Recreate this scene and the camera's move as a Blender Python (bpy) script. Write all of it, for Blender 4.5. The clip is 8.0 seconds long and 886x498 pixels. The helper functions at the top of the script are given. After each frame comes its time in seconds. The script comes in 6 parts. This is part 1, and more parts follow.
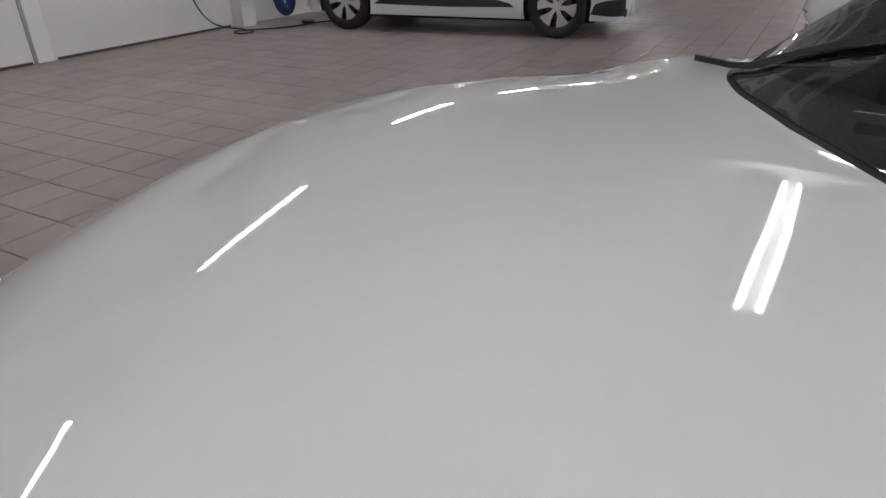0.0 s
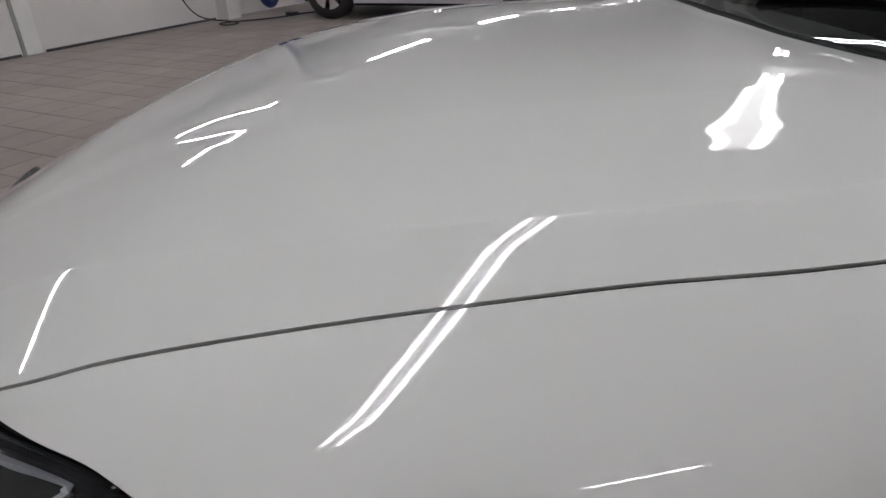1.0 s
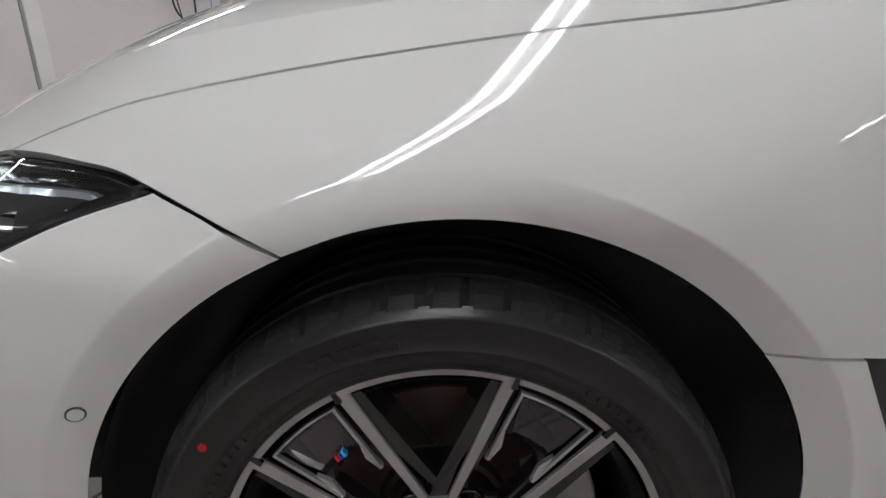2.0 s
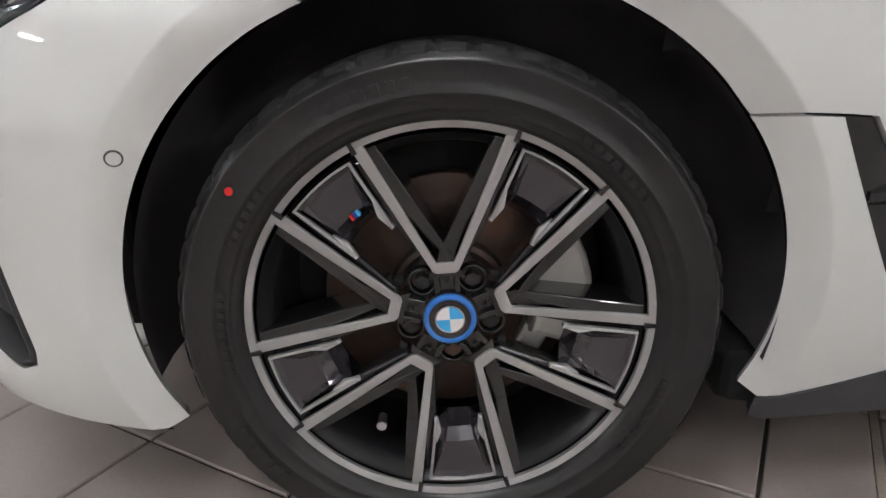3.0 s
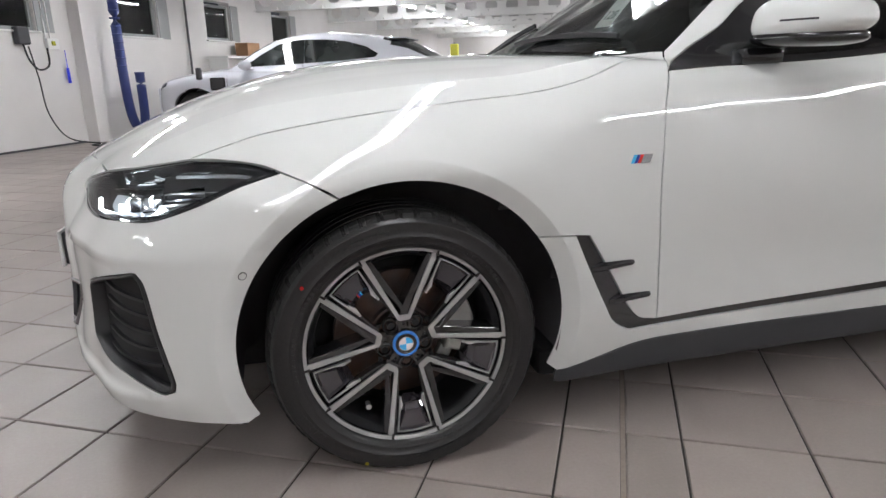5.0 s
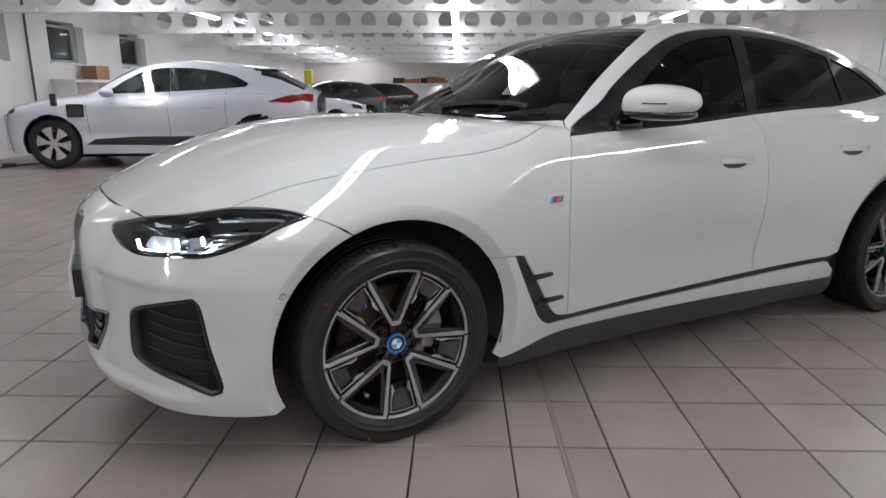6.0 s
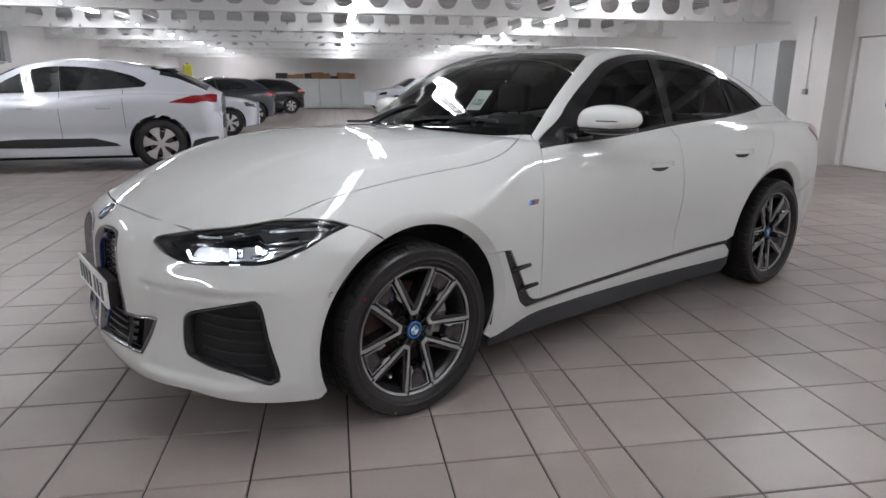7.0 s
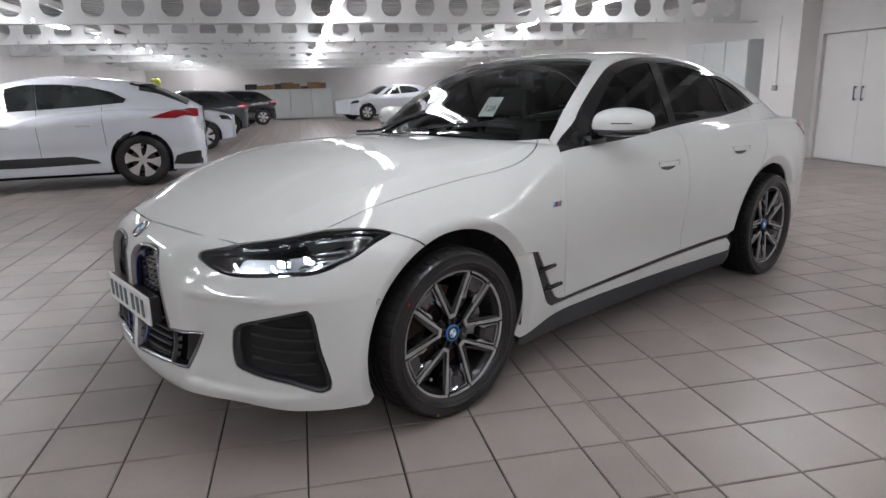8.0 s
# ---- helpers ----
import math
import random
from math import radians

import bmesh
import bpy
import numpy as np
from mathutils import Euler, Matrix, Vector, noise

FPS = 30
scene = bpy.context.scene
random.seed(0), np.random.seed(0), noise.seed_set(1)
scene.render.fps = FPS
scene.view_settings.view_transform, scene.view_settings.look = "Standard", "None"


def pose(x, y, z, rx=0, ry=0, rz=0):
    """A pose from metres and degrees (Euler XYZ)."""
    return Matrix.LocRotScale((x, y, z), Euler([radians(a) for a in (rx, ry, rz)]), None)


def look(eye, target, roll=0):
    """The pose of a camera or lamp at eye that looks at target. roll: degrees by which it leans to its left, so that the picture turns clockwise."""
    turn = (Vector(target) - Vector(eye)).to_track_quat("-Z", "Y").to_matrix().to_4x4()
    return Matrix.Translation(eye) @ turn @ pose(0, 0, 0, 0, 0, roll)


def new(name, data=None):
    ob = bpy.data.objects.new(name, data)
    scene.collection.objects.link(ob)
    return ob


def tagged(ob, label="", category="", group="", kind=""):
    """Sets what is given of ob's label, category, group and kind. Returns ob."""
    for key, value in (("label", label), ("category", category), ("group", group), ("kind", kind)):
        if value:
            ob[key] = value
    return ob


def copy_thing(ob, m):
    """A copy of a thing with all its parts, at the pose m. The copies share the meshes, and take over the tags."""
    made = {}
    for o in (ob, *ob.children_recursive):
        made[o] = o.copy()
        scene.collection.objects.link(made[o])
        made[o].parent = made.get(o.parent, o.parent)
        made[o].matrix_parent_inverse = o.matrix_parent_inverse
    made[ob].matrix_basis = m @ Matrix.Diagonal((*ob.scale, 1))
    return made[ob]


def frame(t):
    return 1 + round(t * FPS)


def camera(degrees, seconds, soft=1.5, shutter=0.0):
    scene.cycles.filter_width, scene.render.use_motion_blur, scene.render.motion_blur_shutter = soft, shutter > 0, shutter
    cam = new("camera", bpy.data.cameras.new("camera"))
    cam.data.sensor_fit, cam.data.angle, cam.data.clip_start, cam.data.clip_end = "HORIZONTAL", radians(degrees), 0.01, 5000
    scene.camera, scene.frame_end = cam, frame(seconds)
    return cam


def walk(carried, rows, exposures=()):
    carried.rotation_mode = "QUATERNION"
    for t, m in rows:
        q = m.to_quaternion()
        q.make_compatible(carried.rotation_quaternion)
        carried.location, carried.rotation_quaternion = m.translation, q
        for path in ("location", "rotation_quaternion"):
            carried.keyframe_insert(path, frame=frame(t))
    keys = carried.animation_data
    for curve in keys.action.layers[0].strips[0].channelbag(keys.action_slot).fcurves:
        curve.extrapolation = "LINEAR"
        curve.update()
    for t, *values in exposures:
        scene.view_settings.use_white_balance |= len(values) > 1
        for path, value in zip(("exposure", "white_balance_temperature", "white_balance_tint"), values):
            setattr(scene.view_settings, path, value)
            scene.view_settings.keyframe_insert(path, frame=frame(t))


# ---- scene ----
cam = camera(69.2, 8.0)
PATH = [
    (0, (-0.002, -1.00, 1.365), (-0.036, 0.775, 0.452), -1.4),
    (0.5, (-0.014, -1.188, 1.313), (-0.020, 0.587, 0.396), -1.6),
    (1, (0.012, -1.287, 1.233), (0.012, 0.491, 0.318), -2.4),
    (1.5, (0.02, -1.396, 1.101), (0.014, 0.434, 0.295), -2.5),
    (2, (0.012, -1.503, 0.938), (0.013, 0.385, 0.277), -2.2),
    (2.2, (0.01, -1.532, 0.891), (0.009, 0.363, 0.253), -2.1),
    (3.3, (-0.004, -1.685, 0.683), (-0.034, 0.194, -0.002), -1.9),
    (3.5, (-0.025, -1.717, 0.685), (-0.019, 0.166, 0.009), -1.9),
    (4, (-0.068, -1.892, 0.761), (0.067, -0.005, 0.114), -1.7),
    (4.5, (-0.137, -2.101, 0.872), (0.17, -0.214, 0.283), -1.4),
    (4.7, (-0.173, -2.217, 0.934), (0.19, -0.334, 0.369), -1.4),
    (5.8, (-0.668, -2.691, 1.139), (0.132, -0.925, 0.649), -0.4),
    (6, (-0.787, -2.738, 1.162), (0.109, -1.016, 0.679), -0.0),
    (6.5, (-1.111, -2.805, 1.233), (-0.029, -1.192, 0.756), 0.2),
    (7, (-1.367, -2.799, 1.272), (-0.168, -1.279, 0.772), 0.3),
    (7.5, (-1.516, -2.726, 1.289), (-0.266, -1.247, 0.788), -0.4),
    (8, (-1.596, -2.692, 1.286), (-0.328, -1.223, 0.802), -1.4),
]
EXPOSURES = [(0, -0.22, 6480, 13), (1.0, -0.40, 6480, 13), (2.2, 0.12, 6520, 11), (3.3, 0.82, 6480, 10), (4.7, 0.68, 6420, 10), (5.8, 0.28, 6300, 11), (8, 0.20, 6250, 11)]
walk(cam, [(t, look(eye, target, roll)) for t, eye, target, roll in PATH], EXPOSURES)

# ---- light and air ----
world = bpy.data.worlds.new("world")
world.use_nodes = True
world.node_tree.nodes["Background"].inputs[0].default_value = (0.75, 0.78, 0.85, 1)
world.node_tree.nodes["Background"].inputs[1].default_value = 0.05
scene.world = world
TUBE_POWER = 66.0
LAMP_POWER = 9.0


# ---- materials ----
def material(name, colour, rough=0.5, metal=0.0, coat=0.0, grain=0.0, scale=40.0, bump=0.0, spread=0.0, second=None, second_scale=3.0, second_amount=0.5,
             random_tint=0.0, emit=None, power=0.0, spec=0.5, coat_rough=0.03, island=False):
    m = bpy.data.materials.new(name)
    m.use_nodes = True
    nt = m.node_tree
    n, l = nt.nodes, nt.links
    b = n["Principled BSDF"]
    b.inputs["Base Color"].default_value = (*colour, 1)
    b.inputs["Roughness"].default_value = rough
    b.inputs["Metallic"].default_value = metal
    b.inputs["Specular IOR Level"].default_value = spec
    b.inputs["Coat Weight"].default_value = coat
    b.inputs["Coat Roughness"].default_value = coat_rough
    if emit:
        b.inputs["Emission Color"].default_value = (*emit, 1)
        b.inputs["Emission Strength"].default_value = power
    if grain or second or bump or spread or random_tint:
        co = n.new("ShaderNodeTexCoord")
        fine = n.new("ShaderNodeTexNoise")
        fine.inputs["Scale"].default_value, fine.inputs["Detail"].default_value = scale, 5
        wide = n.new("ShaderNodeTexNoise")
        wide.inputs["Scale"].default_value, wide.inputs["Detail"].default_value = second_scale, 4
        geo = n.new("ShaderNodeNewGeometry")
        for t in (fine, wide):
            l.new(geo.outputs["Position"], t.inputs["Vector"])
        ramp = n.new("ShaderNodeMapRange")
        ramp.inputs[1].default_value, ramp.inputs[2].default_value = 0.35, 0.65
        l.new(wide.outputs["Fac"], ramp.inputs[0])
        mix = n.new("ShaderNodeMix")
        mix.data_type = "RGBA"
        mix.inputs[6].default_value = (*colour, 1)
        mix.inputs[7].default_value = (*(second or colour), 1)
        f = n.new("ShaderNodeMath")
        f.operation = "MULTIPLY"
        f.inputs[1].default_value = second_amount
        l.new(ramp.outputs[0], f.inputs[0])
        l.new(f.outputs[0], mix.inputs[0])
        hsv = n.new("ShaderNodeHueSaturation")
        l.new(mix.outputs[2], hsv.inputs["Color"])
        val = n.new("ShaderNodeMapRange")
        val.inputs[3].default_value, val.inputs[4].default_value = 1 - grain, 1 + grain
        l.new(fine.outputs["Fac"], val.inputs[0])
        last = val.outputs[0]
        if random_tint:
            info = n.new("ShaderNodeObjectInfo") if not island else geo
            r = n.new("ShaderNodeMapRange")
            r.inputs[3].default_value, r.inputs[4].default_value = 1 - random_tint, 1 + random_tint
            l.new(info.outputs["Random" if not island else "Random Per Island"], r.inputs[0])
            times = n.new("ShaderNodeMath")
            times.operation = "MULTIPLY"
            l.new(last, times.inputs[0])
            l.new(r.outputs[0], times.inputs[1])
            last = times.outputs[0]
        l.new(last, hsv.inputs["Value"])
        l.new(hsv.outputs[0], b.inputs["Base Color"])
        if spread:
            rr = n.new("ShaderNodeMapRange")
            rr.inputs[3].default_value, rr.inputs[4].default_value = rough - spread, rough + spread
            l.new(wide.outputs["Fac"], rr.inputs[0])
            l.new(rr.outputs[0], b.inputs["Roughness"])
        if bump:
            bp = n.new("ShaderNodeBump")
            bp.inputs["Strength"].default_value, bp.inputs["Distance"].default_value = bump, 0.002
            l.new(fine.outputs["Fac"], bp.inputs["Height"])
            l.new(bp.outputs[0], b.inputs["Normal"])
    return m


def glass(name, tint, ior=1.5, rough=0.0):
    m = bpy.data.materials.new(name)
    m.use_nodes = True
    n, l = m.node_tree.nodes, m.node_tree.links
    n.remove(n["Principled BSDF"])
    clear, gloss, mix, fres = (n.new("ShaderNodeBsdf" + k) if k[0] in "TG" else n.new("ShaderNode" + k) for k in ("Transparent", "Glossy", "MixShader", "Fresnel"))
    clear.inputs[0].default_value = (*tint, 1)
    gloss.inputs["Roughness"].default_value = rough
    fres.inputs[0].default_value = ior
    l.new(fres.outputs[0], mix.inputs[0])
    l.new(clear.outputs[0], mix.inputs[1])
    l.new(gloss.outputs[0], mix.inputs[2])
    l.new(mix.outputs[0], n["Material Output"].inputs[0])
    return m


PAINT = material("white_paint", (0.71, 0.72, 0.705), 0.6, spec=0.1, coat=1.0, grain=0.01, scale=900, second=(0.69, 0.695, 0.685), second_scale=1.2, second_amount=0.4, coat_rough=0.02)
PAINT_BLUE_WHITE = material("cool_white_paint", (0.72, 0.74, 0.80), 0.32, coat=1.0, grain=0.01, scale=900, second=(0.69, 0.71, 0.77), second_scale=1.0)
PAINT_GREY = material("dark_grey_paint", (0.05, 0.055, 0.065), 0.3, 0.4, coat=1.0, grain=0.1, scale=800)
PAINT_BLACK = material("black_paint", (0.012, 0.012, 0.014), 0.25, coat=1.0, grain=0.1, scale=300)
SHELL = material("dark_inner_shell", (0.010, 0.010, 0.011), 0.8, grain=0.2, scale=60)
LINER = material("black_felt_liner", (0.062, 0.058, 0.062), 0.95, grain=0.3, scale=300, bump=0.3, spec=0.2)
GLOSS_BLACK = material("gloss_black", (0.008, 0.008, 0.010), 0.12, coat=0.6, grain=0.1, scale=200)
SATIN_BLACK = material("satin_black_plastic", (0.018, 0.018, 0.020), 0.42, grain=0.15, scale=500, bump=0.15)
SKIRT_GREY = material("dark_grey_plastic", (0.045, 0.046, 0.052), 0.5, grain=0.12, scale=400, bump=0.2)
RUBBER = material("tyre_rubber", (0.013, 0.0125, 0.0135), 0.33, spec=0.42, grain=0.25, scale=160, bump=0.25, second=(0.020, 0.018, 0.0175), second_scale=9, second_amount=0.6, spread=0.1)
TREAD = material("tread_rubber", (0.012, 0.012, 0.012), 0.6, spec=0.2, grain=0.3, scale=200, bump=0.4, second=(0.022, 0.020, 0.019), second_scale=14)
MACHINED = material("machined_alloy", (0.42, 0.42, 0.42), 0.34, 0.6, coat=0.4, grain=0.06, scale=300)
ALLOY_DARK = material("dark_lacquered_alloy", (0.010, 0.010, 0.011), 0.22, 0.0, coat=0.8, grain=0.1, scale=300)
ALLOY_SILVER = material("silver_alloy", (0.62, 0.62, 0.63), 0.3, 0.7, coat=0.5, grain=0.05, scale=200)
ALLOY_GREY = material("grey_barrel", (0.022, 0.022, 0.024), 0.30, 0.3, grain=0.1, scale=80)
INSERT = material("wheel_insert", (0.032, 0.028, 0.034), 0.16, coat=1.0, grain=0.08, scale=200)
IRON = material("brake_iron", (0.10, 0.085, 0.08), 0.45, 0.7, grain=0.25, scale=60, second=(0.16, 0.07, 0.035), second_scale=14, second_amount=0.55)
CALIPER = material("caliper_grey", (0.42, 0.41, 0.39), 0.45, 0.3, grain=0.08, scale=90)
CHROME = material("chrome", (0.78, 0.78, 0.80), 0.08, 1.0, grain=0.02)
CHROME_DARK = material("satin_grey_chrome", (0.35, 0.35, 0.37), 0.2, 1.0, grain=0.03)
BLUE = material("badge_blue", (0.02, 0.16, 0.55), 0.2, coat=1.0)
SKY_BLUE = material("badge_light_blue", (0.05, 0.42, 0.80), 0.2, coat=1.0)
BADGE_WHITE = material("badge_white", (0.8, 0.8, 0.8), 0.2, coat=1.0)
BADGE_RED = material("badge_red", (0.6, 0.02, 0.02), 0.25, coat=1.0)
BADGE_NAVY = material("badge_navy", (0.02, 0.04, 0.30), 0.25, coat=1.0)
GLASS = glass("tinted_window_glass", (0.62, 0.68, 0.65), 1.52)
GLASS_DARK = glass("dark_window_glass", (0.12, 0.125, 0.13), 1.5)
GLASS_CLEAR = glass("lamp_cover", (0.95, 0.96, 0.97), 1.45)
WHITE_WALL = material("white_wall_paint", (0.74, 0.72, 0.71), 0.65, grain=0.03, scale=60, bump=0.25, second=(0.66, 0.64, 0.63), second_scale=0.9, second_amount=0.6)
GREY_TRIM = material("grey_painted_strip", (0.30, 0.31, 0.31), 0.5, grain=0.05, scale=60)
DARK_TRIM = material("dark_strip", (0.06, 0.06, 0.065), 0.5, grain=0.1, scale=60)
STEEL_WHITE = material("white_painted_steel", (0.80, 0.80, 0.79), 0.45, grain=0.03, scale=40, second=(0.72, 0.72, 0.71), second_scale=2.0, second_amount=0.5)
DECK = material("galvanised_deck", (0.52, 0.52, 0.52), 0.5, 0.2, grain=0.1, scale=20, second=(0.40, 0.40, 0.41), second_scale=1.5)
TILE = material("floor_tile", (0.345, 0.297, 0.275), 0.36, spec=0.5, grain=0.10, scale=110, bump=0.12, second=(0.270, 0.231, 0.212), second_scale=2.2, second_amount=0.6, random_tint=0.09, spread=0.05)
TILE_FAR = material("floor_tile_far", (0.345, 0.297, 0.275), 0.36, spec=0.5, grain=0.10, scale=110, second=(0.270, 0.231, 0.212), second_scale=2.2, second_amount=0.6, random_tint=0.09, spread=0.05, island=True)
GROUT = material("grout", (0.038, 0.033, 0.031), 0.9, grain=0.3, scale=120, bump=0.3)
SEALANT = material("joint_sealant", (0.27, 0.23, 0.20), 0.8, grain=0.25, scale=90, bump=0.3)
TUBE = material("lit_tube", (0.9, 0.9, 0.9), 0.4, emit=(0.98, 0.98, 0.985), power=TUBE_POWER)
# middle row, power cut to keep the hood below it from overexposing
TUBE_MID = material("lit_dimmer_tube", (0.9, 0.9, 0.9), 0.4, emit=(0.97, 0.975, 0.99), power=TUBE_POWER * 0.62)
LED = material("lit_led", (0.9, 0.9, 0.9), 0.4, emit=(0.85, 0.95, 1.0), power=LAMP_POWER)
RED_LENS = material("red_lamp_lens", (0.28, 0.010, 0.014), 0.15, coat=1.0, grain=0.1, scale=60)
FABRIC = material("dark_upholstery", (0.008, 0.008, 0.009), 0.7, grain=0.25, scale=300, bump=0.3)
FABRIC_GREY = material("grey_upholstery", (0.10, 0.11, 0.11), 0.8, grain=0.2, scale=200)
PLATE = material("plate_white", (0.78, 0.78, 0.76), 0.35, grain=0.02, scale=60)
PAPER = material("paper_tag", (0.82, 0.84, 0.83), 0.6, grain=0.02)
INK = material("ink_grey", (0.10, 0.13, 0.13), 0.6)
CABINET = material("pale_cabinet", (0.62, 0.64, 0.64), 0.5, grain=0.03, second=(0.55, 0.57, 0.57), second_scale=1.5)
BROWN = material("cardboard", (0.30, 0.17, 0.09), 0.8, grain=0.15, scale=30)
YELLOW = material("yellow_vest", (0.45, 0.44, 0.05), 0.7, grain=0.1)
DARKBLUE = material("lift_blue", (0.02, 0.035, 0.16), 0.4, coat=0.4, grain=0.1)
ACCENT_BLUE = material("dark_blue_accent", (0.012, 0.03, 0.14), 0.3, coat=0.6, grain=0.1)
BLUE_PLASTIC = material("blue_plastic", (0.01, 0.03, 0.75), 0.35)
CABLE = material("black_cable", (0.012, 0.012, 0.013), 0.5, grain=0.1)
# views behind windows: unlit and lit room brightness is put into the colours
DARK_ROOM = material("dark_room_view", (0.05, 0.05, 0.055), 0.2, grain=0.3, scale=3, second=(0.22, 0.20, 0.20), second_scale=2.0, second_amount=0.8)
BRIGHT_ROOM = material("lit_room_view", (0.6, 0.6, 0.62), 0.5, grain=0.3, scale=6, second=(0.25, 0.24, 0.25), second_scale=3.0, second_amount=0.8)


# ---- builders ----
def part(name, bm, mat, parent=None, label="", smooth=False, mats=()):
    me = bpy.data.meshes.new(name)
    if isinstance(bm, bmesh.types.BMesh):
        bm.to_mesh(me)
        bm.free()
    else:
        me.from_pydata(*bm)
    for m in (mat, *mats):
        me.materials.append(m)
    if smooth:
        me.shade_smooth()
    ob = new(name, me)
    ob.parent = parent
    if label:
        ob["label"] = label
    return ob


def thing(name, label, category, m=None, group="", kind=""):
    ob = new(name)
    ob.empty_display_size = 0.1
    if m is not None:
        ob.matrix_world = m
    return tagged(ob, label, category, group, kind)


def box(bm, lo, hi, bevel=0.0, m=None):
    """An axis-aligned box from lo to hi, with chamfered edges."""
    c = [(a + b) / 2 for a, b in zip(lo, hi)]
    s = [abs(b - a) for a, b in zip(lo, hi)]
    made = bmesh.ops.create_cube(bm, size=1, matrix=Matrix.Translation(c) @ Matrix.Diagonal((*s, 1)))["verts"]
    if bevel:
        edges = list({e for v in made for e in v.link_edges})
        made = bmesh.ops.bevel(bm, geom=edges, offset=bevel, segments=2, affect="EDGES", profile=0.5)["verts"]
    if m is not None:
        bmesh.ops.transform(bm, matrix=m, verts=list({*made}))
    return made


def boxes(*specs, bevel=0.0, m=None):
    bm = bmesh.new()
    for lo, hi in specs:
        box(bm, lo, hi, bevel, m)
    return bm


def cyl(bm, p, q, r, r2=None, seg=16, caps=True):
    p, q = Vector(p), Vector(q)
    d = q - p
    m = Matrix.Translation((p + q) / 2) @ d.to_track_quat("Z", "Y").to_matrix().to_4x4()
    return bmesh.ops.create_cone(bm, cap_ends=caps, segments=seg, radius1=r, radius2=r if r2 is None else r2, depth=d.length, matrix=m)["verts"]


def tube_path(points, r, seg=8, closed=False):
    """A round tube along smooth points."""
    pts = [Vector(p) for p in points]
    out, n = [], len(pts)
    for i in range(n if closed else n - 1):
        a, b = pts[i], pts[(i + 1) % n]
        p0 = pts[i - 1] if (i or closed) else a * 2 - b
        p3 = pts[(i + 2) % n] if (i + 2 < n or closed) else b * 2 - a
        for k in range(6):
            t = k / 6
            out.append(0.5 * (2 * a + (b - p0) * t + (2 * p0 - 5 * a + 4 * b - p3) * t * t + (3 * a - p0 - 3 * b + p3) * t ** 3))
    if not closed:
        out.append(pts[-1])
    verts, faces, m = [], [], len(out)
    for i, p in enumerate(out):
        d = (out[(i + 1) % m] - out[i - 1]) if closed or 0 < i < m - 1 else (out[1] - out[0] if i == 0 else out[-1] - out[-2])
        q = d.to_track_quat("Z", "Y")
        verts += [p + q @ Vector((r * math.cos(k * math.tau / seg), r * math.sin(k * math.tau / seg), 0)) for k in range(seg)]
    for i in range(m if closed else m - 1):
        j = (i + 1) % m
        faces += [(i * seg + k, i * seg + (k + 1) % seg, j * seg + (k + 1) % seg, j * seg + k) for k in range(seg)]
    return [tuple(v) for v in verts], [], faces


def lathe(profile, seg=96, closed=False, axis="y"):
    """Rows of (radius, along) turned round the y axis."""
    verts, faces, n = [], [], len(profile)
    for i in range(seg):
        c, s = math.cos(i * math.tau / seg), math.sin(i * math.tau / seg)
        verts += [(r * c, y, r * s) for r, y in profile]
    for i in range(seg):
        j = (i + 1) % seg
        for k in range(n if closed else n - 1):
            q = (k + 1) % n
            faces.append((i * n + k, i * n + q, j * n + q, j * n + k))
    return verts, [], faces


def plate_prism(outline, y0, y1, bevel=0.0):
    """A flat outline of (x, z) given depth from y0 (front) to y1 (back)."""
    bm = bmesh.new()
    vs = [bm.verts.new((x, y0, z)) for x, z in outline]
    f = bm.faces.new(vs)
    if f.normal.y > 0 or (f.normal_update() or f.normal.y > 0):
        f.normal_flip()
    back = bmesh.ops.extrude_face_region(bm, geom=[f])
    for v in back["geom"]:
        if isinstance(v, bmesh.types.BMVert):
            v.co.y = y1
    bmesh.ops.recalc_face_normals(bm, faces=bm.faces)
    if bevel:
        edges = [e for e in bm.edges if all(abs(v.co.y - y0) < 1e-6 for v in e.verts)]
        bmesh.ops.bevel(bm, geom=edges, offset=bevel, segments=2, affect="EDGES", profile=0.5)
    return bm


# ---- the building: its own frame is turned against the car ----
TURN = -28.8
ROOM = pose(0, 0, 0, 0, 0, TURN)
WEST, EAST, SOUTH, NORTH = -7.2, 8.25, -7.0, 31.0
BEAM_Z, BEAM_TOP, DECK_Z = 2.36, 2.86, 2.95


def room_part(name, bm, mat, label="", kind="structure", category=""):
    ob = part(name, bm, mat)
    ob.matrix_world = ROOM
    return tagged(ob, label, category, "", kind)


floor_slab = room_part("floor", boxes(((WEST - 0.3, SOUTH - 0.3, -0.3), (EAST + 6.3, NORTH + 0.3, -0.006))), GROUT, "brown-grey ceramic tiled workshop floor with dark grout lines")

# west wall: blockwork with framed windows above a tall white dado
bm = boxes(((WEST - 0.25, SOUTH, 0), (WEST, NORTH, 1.65)), ((WEST - 0.25, SOUTH, 2.45), (WEST, NORTH, 3.2)))
for b0, b1 in ((SOUTH, 3.9), (5.75, 7.30), (8.42, 9.90), (10.80, 12.6), (13.5, NORTH)):
    box(bm, (WEST - 0.25, b0, 1.65), (WEST, b1, 2.45))
room_part("wall_west", bm, WHITE_WALL, "white painted wall with long joints and windows")
room_part("wall_south", boxes(((WEST, SOUTH - 0.25, 0), (EAST + 6, SOUTH, 3.2))), WHITE_WALL, "plain white painted wall")
room_part("wall_north", boxes(((WEST, NORTH, 0), (EAST + 6, NORTH + 0.25, 3.2))), WHITE_WALL, "white painted end wall of the workshop")
